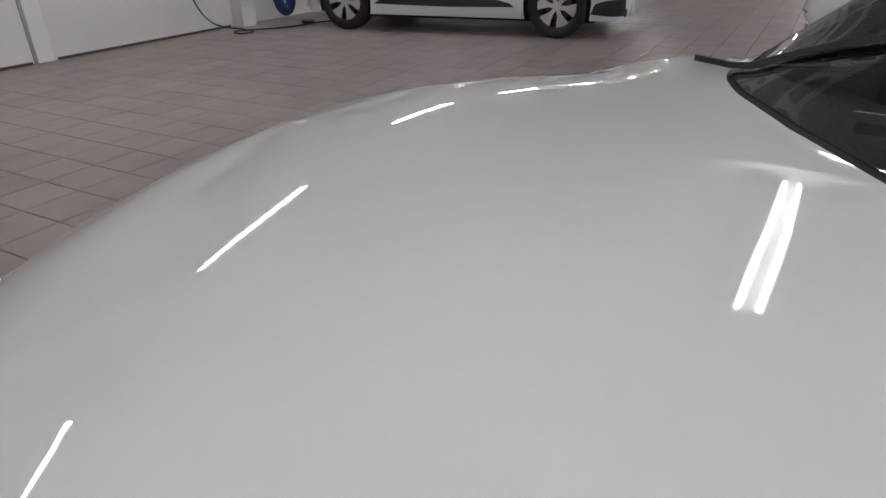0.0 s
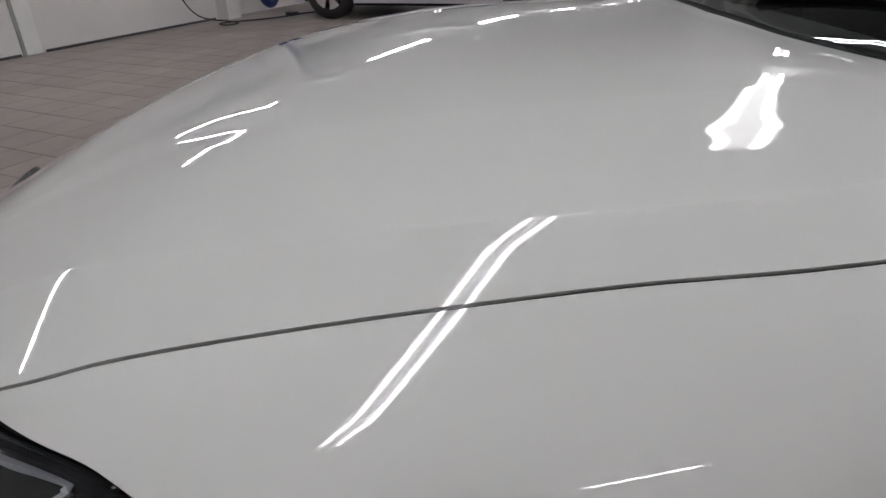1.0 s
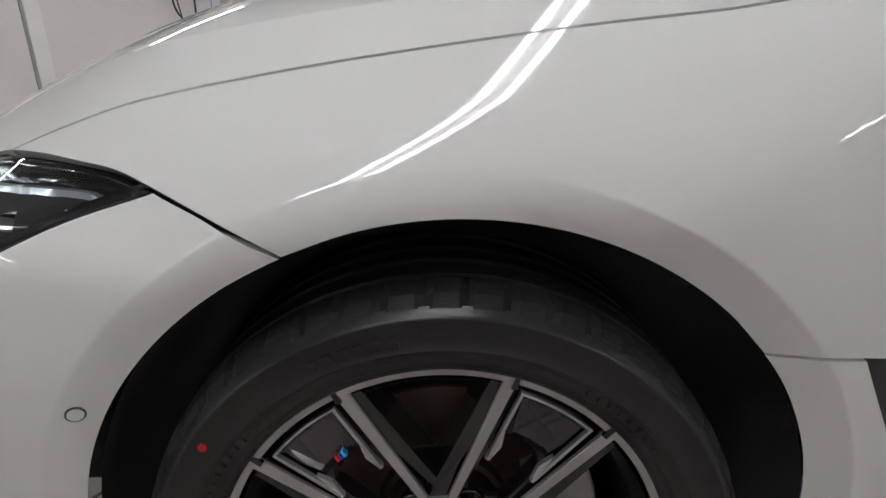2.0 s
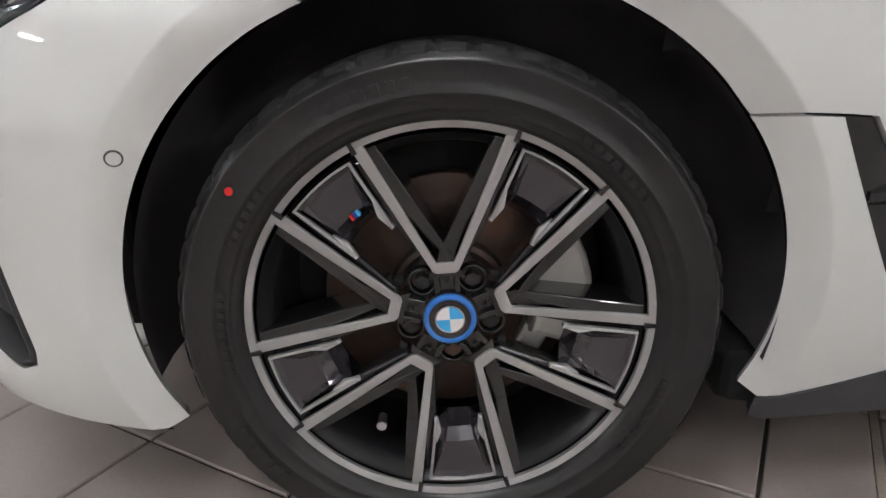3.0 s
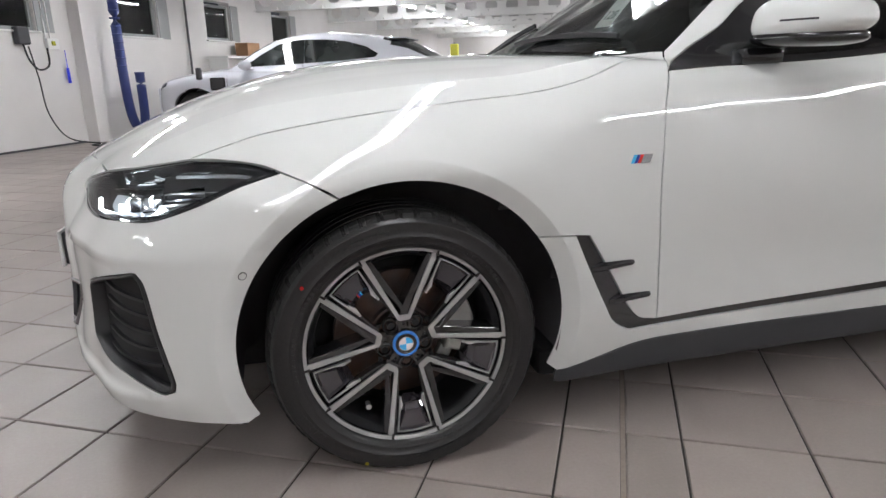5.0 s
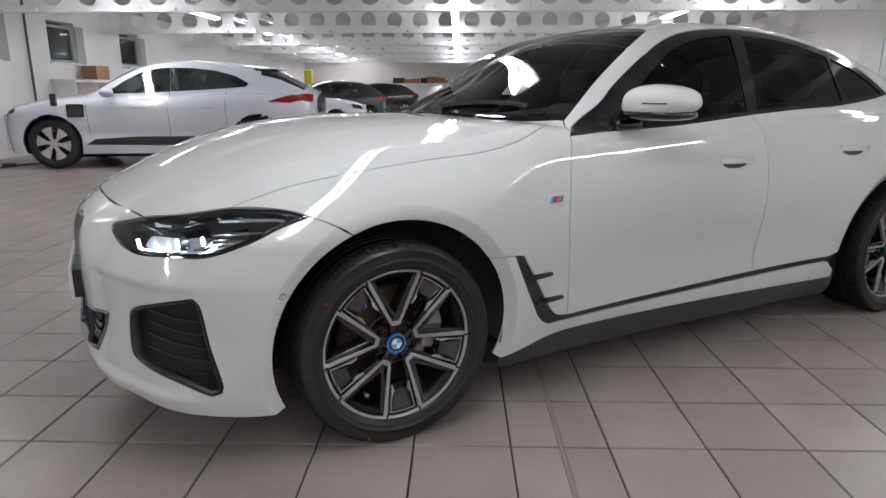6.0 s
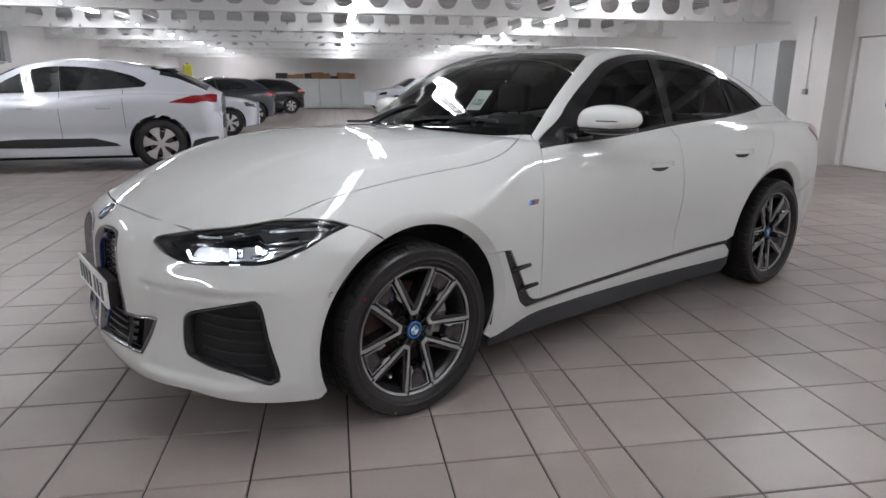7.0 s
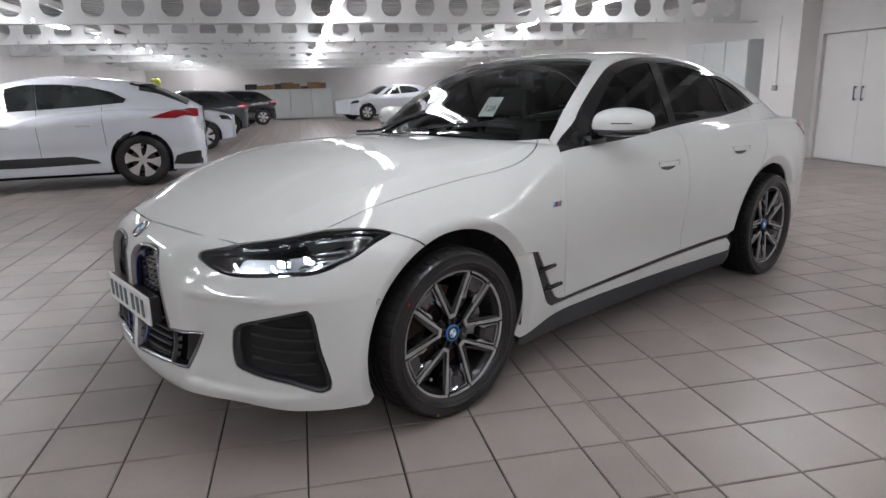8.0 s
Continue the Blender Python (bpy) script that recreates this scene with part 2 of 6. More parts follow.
# east wall steps back beyond the pier beside the double door
room_part("wall_east", boxes(((EAST, SOUTH, 0), (EAST + 0.25, 4.60, 3.2)), ((EAST, 4.60, 2.00), (EAST + 0.25, 6.20, 3.2)), ((EAST, 6.20, 0), (EAST + 0.25, NORTH, 3.2)),
                            ((EAST - 0.35, 6.30, 0), (EAST, 7.15, 3.2))), WHITE_WALL, "white painted wall with a square pier")
room_part("ceiling", boxes(((WEST - 0.3, SOUTH - 0.3, DECK_Z), (EAST + 6.3, NORTH + 0.3, DECK_Z + 0.1)),
                           *[((WEST, SOUTH + 0.3 * i, DECK_Z - 0.05), (EAST + 6, SOUTH + 0.3 * i + 0.14, DECK_Z)) for i in range(125)]), DECK, "ribbed pale metal deck above white beams")


def cellular_beam(length, hole_r=0.165, pitch=0.56):
    """A steel beam along x with a row of round openings through its web."""
    n = int(length / pitch)
    h, verts, faces, seg = BEAM_TOP - BEAM_Z, [], [], 24
    zc, half = h / 2, pitch / 2
    for i in range(n):
        cx = (i + 0.5) * pitch
        for side in (-0.006, 0.006):
            base = len(verts)
            for k in range(seg):
                a = k * math.tau / seg
                c, s = math.cos(a), math.sin(a)
                q = min(half / max(abs(c), 1e-6), zc / max(abs(s), 1e-6))
                verts += [(cx + hole_r * c, side, zc + hole_r * s), (cx + q * c, side, zc + q * s)]
            for k in range(seg):
                j = (k + 1) % seg
                f = (base + 2 * k, base + 2 * k + 1, base + 2 * j + 1, base + 2 * j)
                faces.append(f if side < 0 else f[::-1])
        b0, b1 = base - 2 * seg, base
        faces += [(b0 + 2 * k, b0 + 2 * ((k + 1) % seg), b1 + 2 * ((k + 1) % seg), b1 + 2 * k) for k in range(seg)]
    me = bpy.data.meshes.new("web")
    me.from_pydata(verts, [], faces)
    bm = bmesh.new()
    bm.from_mesh(me)
    bpy.data.meshes.remove(me)
    return bm, boxes(((0, -0.09, -0.014), (length, 0.09, 0.0)), bevel=0.002), boxes(((0, -0.09, h), (length, 0.09, h + 0.014)), bevel=0.002)


first = None
for i in range(9):
    m = ROOM @ pose(WEST, 7.9 + 4.0 * (i - 3), BEAM_Z)
    if first is None:
        first = thing("roof_beam", "white painted steel beam with a row of round web openings", "beam", m, "roof beams")
        web, low, up = cellular_beam(EAST - WEST)
        part("web", web, STEEL_WHITE, first)
        part("bottom_flange", low, STEEL_WHITE, first)
        part("top_flange", up, STEEL_WHITE, first)
    else:
        copy_thing(first, m)
for i, a in enumerate((-4.5, 4.95)):
    room_part("purlin", boxes(*[((a - 0.4 + 0.8 * k - 0.03, SOUTH, DECK_Z - 0.16), (a - 0.4 + 0.8 * k + 0.03, NORTH, DECK_Z - 0.05)) for k in range(2)]), STEEL_WHITE, "white steel cable tray rail under the deck", "structure")

def strip_light(half, m, lit):
    ob = thing("strip_light", "twin fluorescent strip light, lit, hung between the beams", "ceiling light", m, "strip lights")
    part("housing", boxes(((-0.075, -half - 0.03, 0.03), (0.075, half + 0.03, 0.08)), bevel=0.006), STEEL_WHITE, ob)
    for s in (-0.045, 0.045):
        bm = bmesh.new()
        cyl(bm, (s, -half, 0.008), (s, half, 0.008), 0.014, seg=10)
        part("tube", bm, lit, ob, "lit white fluorescent tube")
    for s in (-0.8 * half, 0.8 * half):
        bm = bmesh.new()
        cyl(bm, (0, s, 0.08), (0, s, DECK_Z - m.translation.z), 0.004, seg=6)
        part("hanger", bm, STEEL_WHITE, ob)
    return ob


for a, half, z, lit in ((0.56, 1.19, 2.52, TUBE_MID), (4.95, 1.0, 2.60, TUBE), (-4.5, 0.90, 2.60, TUBE)):
    light = strip_light(half, ROOM @ pose(a, 6.6 - 12.0, z), lit)
    for i in range(1, 9):
        copy_thing(light, ROOM @ pose(a, 6.6 + 4.0 * (i - 3), z))
    # one more light ends each outer row, added to brighten the far wall
    if lit is TUBE:
        copy_thing(light, ROOM @ pose(a, 29.65, z))


# double door in the east wall
def leaf_door(y0, y1, handle_y):
    d = thing("door_1", "white painted double door leaf with a pull handle", "door", ROOM, "double door", "structure")
    part("leaf", boxes(((EAST + 0.05, y0, 0.012), (EAST + 0.095, y1, 1.985)), bevel=0.003), WHITE_WALL, d)
    part("door_handle", boxes(((EAST + 0.0, handle_y - 0.012, 0.98), (EAST + 0.02, handle_y + 0.012, 1.16)), ((EAST + 0.015, handle_y - 0.025, 0.96), (EAST + 0.052, handle_y + 0.025, 1.0)),
                              ((EAST + 0.015, handle_y - 0.025, 1.14), (EAST + 0.052, handle_y + 0.025, 1.18)), bevel=0.004), CHROME, d, "brushed metal pull handle")
    return d


leaf_door(5.402, 6.19, 5.47)
leaf_door(4.61, 5.398, 5.33)


import functools

# ---- the white coupe: one closed surface, cut into panels ----
def spline(*knots):
    """A natural cubic through (x, y) knots, straight beyond its ends."""
    x, y = np.array(knots, float).T
    n, h = len(x), np.diff(x)
    a, r = np.eye(n), np.zeros(n)
    for i in range(1, n - 1):
        a[i, i - 1:i + 2] = h[i - 1], 2 * (h[i - 1] + h[i]), h[i]
        r[i] = 6 * ((y[i + 1] - y[i]) / h[i] - (y[i] - y[i - 1]) / h[i - 1])
    m = np.linalg.solve(a, r)
    s0 = (y[1] - y[0]) / h[0] - h[0] * m[1] / 6
    s1 = (y[-1] - y[-2]) / h[-1] + h[-1] * m[-2] / 6

    def at(q):
        q = np.asarray(q, float)
        i = np.clip(np.searchsorted(x, q) - 1, 0, n - 2)
        d0, d1 = x[i + 1] - q, q - x[i]
        v = (m[i] * d0 ** 3 + m[i + 1] * d1 ** 3) / (6 * h[i]) + (y[i] / h[i] - m[i] * h[i] / 6) * d0 + (y[i + 1] / h[i] - m[i + 1] * h[i] / 6) * d1
        return np.where(q < x[0], y[0] + s0 * (q - x[0]), np.where(q > x[-1], y[-1] + s1 * (q - x[-1]), v))
    return at


def smax(a, b, k):
    h = np.maximum(k - np.abs(a - b), 0) / k
    return np.maximum(a, b) + h * h * k / 4


def smooth_step(a, b, x):
    t = np.clip((x - a) / (b - a), 0, 1)
    return t * t * (3 - 2 * t)


AXLE, TYRE_R, TYRE_R2, HUB_Z, RING_R = 2.856, 0.347, 0.347, 0.339, 0.456
half_width = spline((-0.95, 0.85), (-0.6, 0.906), (-0.35, 0.934), (0, 0.936), (0.35, 0.915), (0.7, 0.893), (1.2, 0.888), (1.8, 0.893), (2.4, 0.915), (2.856, 0.926), (3.3, 0.885), (3.7, 0.80), (4.0, 0.70))
tuck = spline((0.10, 0.075), (0.2, 0.045), (0.3, 0.024), (0.42, 0.010), (0.55, 0.002), (0.66, 0.0), (0.76, 0.006), (0.84, 0.020), (0.92, 0.045), (1.0, 0.085))
shoulder = spline((-0.9, -0.02), (0, 0.0), (0.7, 0.02), (1.6, 0.04), (2.6, 0.055), (3.4, 0.05), (4, 0.03))
deck_line = spline((-0.95, 0.702), (-0.88, 0.754), (-0.82, 0.782), (-0.74, 0.810), (-0.62, 0.849), (-0.5, 0.882), (-0.2, 0.948), (0.1, 0.989), (0.4, 1.016), (0.65, 1.034), (1.0, 1.03), (1.8, 1.05), (2.6, 1.055), (3.2, 1.05), (3.6, 1.03), (3.85, 0.98), (4.0, 0.92))
nose = spline((0.12, -0.74), (0.16, -0.86), (0.20, -0.915), (0.26, -0.942), (0.32, -0.942), (0.40, -0.930), (0.5, -0.928), (0.62, -0.926), (0.70, -0.920), (0.76, -0.910), (0.80, -0.888), (0.84, -0.845), (0.88, -0.765), (0.98, -0.46))
sweep = spline((0, 0), (0.15, 0.006), (0.3, 0.022), (0.4, 0.043), (0.47, 0.064), (0.55, 0.095), (0.65, 0.147), (0.75, 0.199), (0.82, 0.256), (0.88, 0.34), (0.93, 0.478), (0.97, 0.645))
tail = spline((0.1, 3.72), (0.25, 3.86), (0.45, 3.915), (0.7, 3.905), (0.9, 3.87), (1.0, 3.85), (1.1, 3.80))
cabin_base = spline((0.4, 0.73), (0.8, 0.775), (1.2, 0.793), (1.8, 0.800), (2.4, 0.800), (2.9, 0.785), (3.4, 0.705), (3.9, 0.58))
cabin_line = spline((0.3, 0.93), (0.5, 1.025), (0.7, 1.132), (0.9, 1.232), (1.1, 1.340), (1.3, 1.418), (1.5, 1.464), (1.75, 1.486), (2.0, 1.488), (2.3, 1.470), (2.6, 1.422), (2.9, 1.346), (3.2, 1.246), (3.5, 1.130), (3.75, 1.060), (3.95, 1.0))
cabin_drop = spline((0.4, 0.17), (0.8, 0.12), (1.3, 0.040), (1.8, 0.045), (2.6, 0.06), (3.2, 0.08), (3.9, 0.08))


hood_rise = spline((-0.97, 0.0), (-0.88, 0.010), (-0.8, 0.022), (-0.6, 0.054), (-0.4, 0.069), (-0.1, 0.071), (0.2, 0.056), (0.45, 0.034), (0.65, 0.014), (0.8, 0.0), (1.0, 0.0), (1.2, 0.0))
crease = spline((-0.8, 0.55), (-0.45, 0.656), (-0.2, 0.705), (0.03, 0.727), (0.25, 0.737), (0.45, 0.738), (0.7, 0.69))
dome = spline((-0.8, 0.33), (-0.3, 0.475), (0, 0.515), (0.3, 0.515), (0.6, 0.50))
fall = spline((-0.7, 0.12), (-0.3, 0.20), (0, 0.43), (0.2, 0.57), (0.42, 0.56), (0.75, 0.10), (1.0, 0.06))


def side_width(x, z):
    w = half_width(x) - tuck(z - shoulder(x))
    for cx, cz in ((0.012, 0.350), (AXLE - 0.005, 0.35)):
        r = np.hypot((x - cx) * 0.972, z - cz)
        w = w - 0.50 * np.maximum(RING_R - r, 0) + 0.006 * np.exp(-((r - 0.5) / 0.09) ** 2)
    # the fender turns in above the lamp
    w = w - 0.045 * smooth_step(0.70, 0.82, z) * (1 - smooth_step(-0.34, -0.10, x))
    # a hollow along the lower doors
    w = w - 0.020 * smooth_step(0.60, 1.1, x) * (1 - smooth_step(1.9, 2.35, x)) * np.exp(-((z - 0.46) / 0.13) ** 2)
    return w


def lower_body(p):
    x, y, z = p[..., 0], np.abs(p[..., 1]), p[..., 2]
    rear = smooth_step(0.30, 0.78, x)
    top = deck_line(x) - (0.046 - 0.030 * rear) * (y / 0.8) ** 2.4 - np.clip(fall(x), 0, 0.7) * (1 - smooth_step(0.55, 0.95, x)) * np.maximum(y - crease(x), 0)
    top = top - 0.045 * np.clip(y - dome(x), 0, 0.10) * (1 - smooth_step(0.30, 0.5, x))
    top = top - 0.045 * (1 - smooth_step(-0.72, -0.30, x)) * np.minimum(y / 0.60, 1.25) ** 2
    rise = np.clip(hood_rise(x), 0, 0.1)
    top = top + rise - np.maximum(rise - 0.020, 0) * (y / 0.77) ** 4.5
    f = smax(y - side_width(x, z), z - top, 0.062)
    recess = 0.018 * smooth_step(0.40, 0.47, y) * smooth_step(0.262, 0.285, z) * (1 - smooth_step(0.575, 0.602, z))
    f = smax(f, nose(z) + sweep(y) + recess + 0.07 * smooth_step(0.56, 0.73, z) * smooth_step(0.325, 0.45, y) - x, 0.07)
    f = smax(f, x - tail(z) + 0.25 * (y / 0.85) ** 4, 0.06)
    return smax(f, 0.13 - z, 0.03)


def cabin(p):
    x, y, z = p[..., 0], np.abs(p[..., 1]), p[..., 2]
    side = y - (cabin_base(x) - 0.56 * (z - 1.0) - 0.10 * np.maximum(z - 1.1, 0) ** 2 * 2)
    f = smax(side, z - (cabin_line(x) - cabin_drop(x) * (y / 0.66) ** 2), 0.07)
    return smax(f, 0.90 - z, 0.02)


def body(p):
    a, b = lower_body(p), cabin(p)
    return -smax(-a, -b, 0.025)


def gradient(p, f=body, e=1.5e-3):
    g = np.stack([f(p + e * d) - f(p - e * d) for d in np.eye(3)], -1)
    return g / np.linalg.norm(g, axis=-1, keepdims=True)


def meet(o, d, f=body, far=2.2, steps=44):
    """Where rays from outside first meet the surface."""
    o, d = np.asarray(o, float), np.asarray(d, float)
    lo, hi = np.zeros(len(o)), np.full(len(o), far)
    found = np.zeros(len(o), bool)
    prev = np.zeros(len(o))
    for t in np.linspace(0, far, steps)[1:]:
        inside = (f(o + t * d) < 0) & ~found
        lo[inside], hi[inside] = prev[inside], t
        found |= inside
        prev[:] = t
    for _ in range(17):
        mid = (lo + hi) / 2
        inn = f(o + mid[:, None] * d) < 0
        hi, lo = np.where(inn, mid, hi), np.where(inn, lo, mid)
    return o + ((lo + hi) / 2)[:, None] * d


ZC, WR = 0.35, 0.95


def meet_one(o, d, far=2.2, f=body):
    """The same for one ray, in four looks."""
    o, d, lo, hi = np.array(o, float), np.array(d, float), 0.0, far
    for _ in range(4):
        t = np.linspace(lo, hi, 72)
        inside = np.nonzero(f(o + t[:, None] * d) < 0)[0]
        k = int(inside[0]) if len(inside) else len(t) - 1
        lo, hi = float(t[max(k - 1, 0)]), float(t[k])
    return tuple(o + (lo + hi) / 2 * d)


@functools.lru_cache(None)
def on_side(x, z):
    return meet_one((x, -1.4, z), (0, 1, 0))


@functools.lru_cache(None)
def on_top(x, y):
    return meet_one((x, y, 2.0), (0, 0, -1))


@functools.lru_cache(None)
def on_front(y, z):
    return meet_one((-1.6, y, z), (1, 0, 0))


class Around:
    """Round the car's long axis: (along, angle times radius)."""
    @staticmethod
    def flat(p):
        return p[0], math.atan2(p[2] - ZC, -p[1]) * WR

    @staticmethod
    def rays(q):
        a = q[:, 1] / WR
        d = np.stack([0 * a, -np.cos(a), np.sin(a)], -1)
        return np.stack([q[:, 0], 0 * a, 0 * a + ZC], -1) + 1.6 * d, -d


class Nose:
    """Round an upright axis behind the front bumper: (angle times radius, height)."""
    @staticmethod
    def flat(p):
        return math.atan2(-p[1], 0.1 - p[0]) * 0.9, p[2]

    @staticmethod
    def rays(q):
        a = q[:, 0] / 0.9
        d = np.stack([-np.cos(a), -np.sin(a), 0 * a], -1)
        return np.stack([0.1 + 0 * a, 0 * a, q[:, 1]], -1) + 1.7 * d, -d


class Tail:
    @staticmethod
    def flat(p):
        return math.atan2(-p[1], p[0] - 2.9) * 0.9, p[2]

    @staticmethod
    def rays(q):
        a = q[:, 0] / 0.9
        d = np.stack([np.cos(a), -np.sin(a), 0 * a], -1)
        return np.stack([2.9 + 0 * a, 0 * a, q[:, 1]], -1) + 1.7 * d, -d


def smooth_curve(points, step=0.012, sharp=False):
    """Dense 2D points along a soft (or straight) line."""
    p = [np.array(q, float) for q in points]
    out = []
    for i in range(len(p) - 1):
        a, b = p[i], p[i + 1]
        n = max(1, int(np.linalg.norm(b - a) / step))
        p0, p3 = (p[i - 1] if i else 2 * a - b), (p[i + 2] if i + 2 < len(p) else 2 * b - a)
        l0, l1, l2 = (max(np.linalg.norm(v), 1e-6) ** 0.5 for v in (a - p0, b - a, p3 - b))
        m1 = ((a - p0) / l0 - (b - p0) / (l0 + l1) + (b - a) / l1) * l1
        m2 = ((b - a) / l1 - (p3 - a) / (l1 + l2) + (p3 - b) / l2) * l1
        for k in range(n):
            t = k / n
            out.append(a + (b - a) * t if sharp or len(p) == 2 else (2 * t ** 3 - 3 * t * t + 1) * a + (t ** 3 - 2 * t * t + t) * m1 + (3 * t * t - 2 * t ** 3) * b + (t ** 3 - t * t) * m2)
    out.append(p[-1])
    return out


def outline(chart, *curves):
    """A closed 2D loop out of curves of 3D points, end to end."""
    loop = []
    for c in curves:
        q = smooth_curve([chart.flat(p) for p in c])
        if loop and np.linalg.norm(loop[-1] - q[0]) < 0.004:
            q = q[1:]
        loop += q
    if np.linalg.norm(loop[-1] - loop[0]) < 0.004:
        loop.pop()
    return np.array(loop)


def area(loop):
    x, y = loop.T
    return 0.5 * float(np.sum(x * np.roll(y, -1) - y * np.roll(x, -1)))


def inset_loop(loop, d):
    t = np.roll(loop, -1, 0) - np.roll(loop, 1, 0)
    t /= np.maximum(np.linalg.norm(t, axis=1, keepdims=True), 1e-9)
    n = np.stack([-t[:, 1], t[:, 0]], -1) * (1 if area(loop) > 0 else -1)
    return loop + n * d


def contains(loop, pts):
    x, y = pts[:, 0], pts[:, 1]
    c = np.zeros(len(pts), bool)
    j = len(loop) - 1
    for i in range(len(loop)):
        (xi, yi), (xj, yj) = loop[i], loop[j]
        if yi != yj:
            c ^= ((yi > y) != (yj > y)) & (x < (xj - xi) * (y - yi) / (yj - yi) + xi)
        j = i
    return c


def skin(name, chart, loop, mat, parent, label="", step=0.022, gap=0.002, depth=0.012, proud=0.0, flip=False, f=body, dish=None, holes=(), extra=()):
    """One panel of the surface inside a 2D loop, with its edges folded inwards. flip: on the other side of the car."""
    loops = [inset_loop(loop, gap)] + [inset_loop(h, -gap) for h in holes]
    loops = [q if (area(q) > 0) == (i == 0) else q[::-1] for i, q in enumerate(loops)]
    lo, hi = loops[0].min(0), loops[0].max(0)
    g = np.stack(np.meshgrid(np.arange(lo[0], hi[0], step), np.arange(lo[1], hi[1], step), indexing="ij"), -1).reshape(-1, 2)
    keep = contains(loops[0], g)
    for h in loops[1:]:
        keep &= ~contains(h, g)
    g = g[keep]
    d = np.full(len(g), 9.0)
    for q in np.concatenate(loops):
        d = np.minimum(d, np.abs(g - q).max(1))
    g = g[d > step * 0.55]
    if len(extra):
        ex = np.array(extra)
        d = np.full(len(g), 9.0)
        for q in ex:
            d = np.minimum(d, np.hypot(*(g - q).T))
        g = g[d > step * 0.4]
        ex = ex[contains(inset_loop(loops[0], 0.003), ex)]
        g = np.concatenate([g, ex])
    links, n = [], 0
    for q in loops:
        links += [(n + i, n + (i + 1) % len(q)) for i in range(len(q))]
        n += len(q)
    pts = np.concatenate([*loops, g])
    got = bmesh_cdt([Vector(p) for p in pts], links, [], 1, 1e-6)
    flat = np.array([tuple(v) for v in got[0]])
    tris = np.array([tuple(t) for t in got[2]])
    mid = flat[tris].mean(1)
    keep = np.ones(len(tris), bool)
    for h in loops[1:]:
        keep &= ~contains(h, mid)
    tris = tris[keep]
    where = list(range(n))
    for new_i, olds in enumerate(got[3]):
        for o in olds:
            if o < n:
                where[o] = new_i
    o, d = chart.rays(flat)
    p = meet(o, d, f)
    nor = gradient(p, f)
    p = p + nor * proud
    if dish is not None:
        p = p - nor * dish(flat, p)[:, None]
    cross = np.cross(p[tris[:, 1]] - p[tris[:, 0]], p[tris[:, 2]] - p[tris[:, 0]])
    if np.einsum("ij,ij->", cross, nor[tris[:, 0]]) < 0:
        tris = tris[:, ::-1]
    verts, norms, faces, start, count = [p], [nor], [tuple(int(i) for i in t) for t in tris], 0, len(p)
    for k, q in enumerate(loops):
        ids = where[start:start + len(q)]
        start += len(q)
        ring, rn, m = p[ids], nor[ids], len(q)
        t = np.roll(ring, -1, 0) - np.roll(ring, 1, 0)
        out = np.cross(t, rn)
        inward = p[[int(i) for i in tris.ravel()]].mean(0) - ring
        out /= np.maximum(np.linalg.norm(out, axis=1, keepdims=True), 1e-9)
        if k == 0 and np.einsum("ij,ij->", out, inward) > 0:
            out = -out
        if k and np.einsum("ij,ij->", out, ring.mean(0) - ring) < 0:
            out = -out
        quads = [(count + i, count + m + i, count + m + (i + 1) % m, count + (i + 1) % m) for i in range(m)]
        w = np.concatenate([ring, ring - rn * depth])
        c = np.cross(w[m] - w[0], w[m + 1] - w[0])
        if np.dot(c, out[0]) < 0:
            quads = [x[::-1] for x in quads]
        verts.append(w)
        norms += [out, out]
        faces += quads
        count += 2 * m
    verts, norms = np.concatenate(verts), np.concatenate(norms)
    if flip:
        verts, norms = verts * (1, -1, 1), norms * (1, -1, 1)
        faces = [x[::-1] for x in faces]
    me = bpy.data.meshes.new(name)
    me.from_pydata([tuple(v) for v in verts], [], faces)
    me.shade_smooth()
    me.normals_split_custom_set_from_vertices([tuple(v) for v in norms])
    me.materials.append(mat)
    ob = new(name, me)
    ob.parent = parent
    if label:
        ob["label"] = label
    return ob


def rim_band(name, chart, loop, width, mat, parent, proud=0.001, flip=False, label="", f=body, thick=0.008):
    """A narrow band along the inside of a loop."""
    loops = [inset_loop(loop, w) for w in (0.0, width * 0.25, width * 0.75, width)]
    lifts = [proud - thick * 0.3, proud, proud, proud - thick]
    verts, faces, n = [], [], len(loop)
    for q, h in zip(loops, lifts):
        o, d = chart.rays(q)
        p = meet(o, d, f)
        verts.append(p + gradient(p, f) * h)
    for k in range(len(loops) - 1):
        faces += [(k * n + i, k * n + (i + 1) % n, (k + 1) * n + (i + 1) % n, (k + 1) * n + i) for i in range(n)]
    verts = np.concatenate(verts)
    if flip:
        verts = verts * (1, -1, 1)
    bm = bmesh.new()
    vs = [bm.verts.new(v) for v in verts]
    for q in faces:
        bm.faces.new([vs[i] for i in q])
    bmesh.ops.recalc_face_normals(bm, faces=bm.faces)
    return part(name, bm, mat, parent, label, smooth=True)


from mathutils.geometry import delaunay_2d_cdt as bmesh_cdt

car = thing("car", "white four-door electric coupe with dark double-spoke wheels, parked on the tiles", "car")

# lines shared by neighbouring panels, along the near side
arch_r = 0.407


def arch(cx, cz, a0, a1, n=9, r=arch_r):
    return [on_side(cx + 1.034 * r * math.cos(radians(a)), cz + 0.995 * r * math.sin(radians(a))) for a in np.linspace(a0, a1, n)]


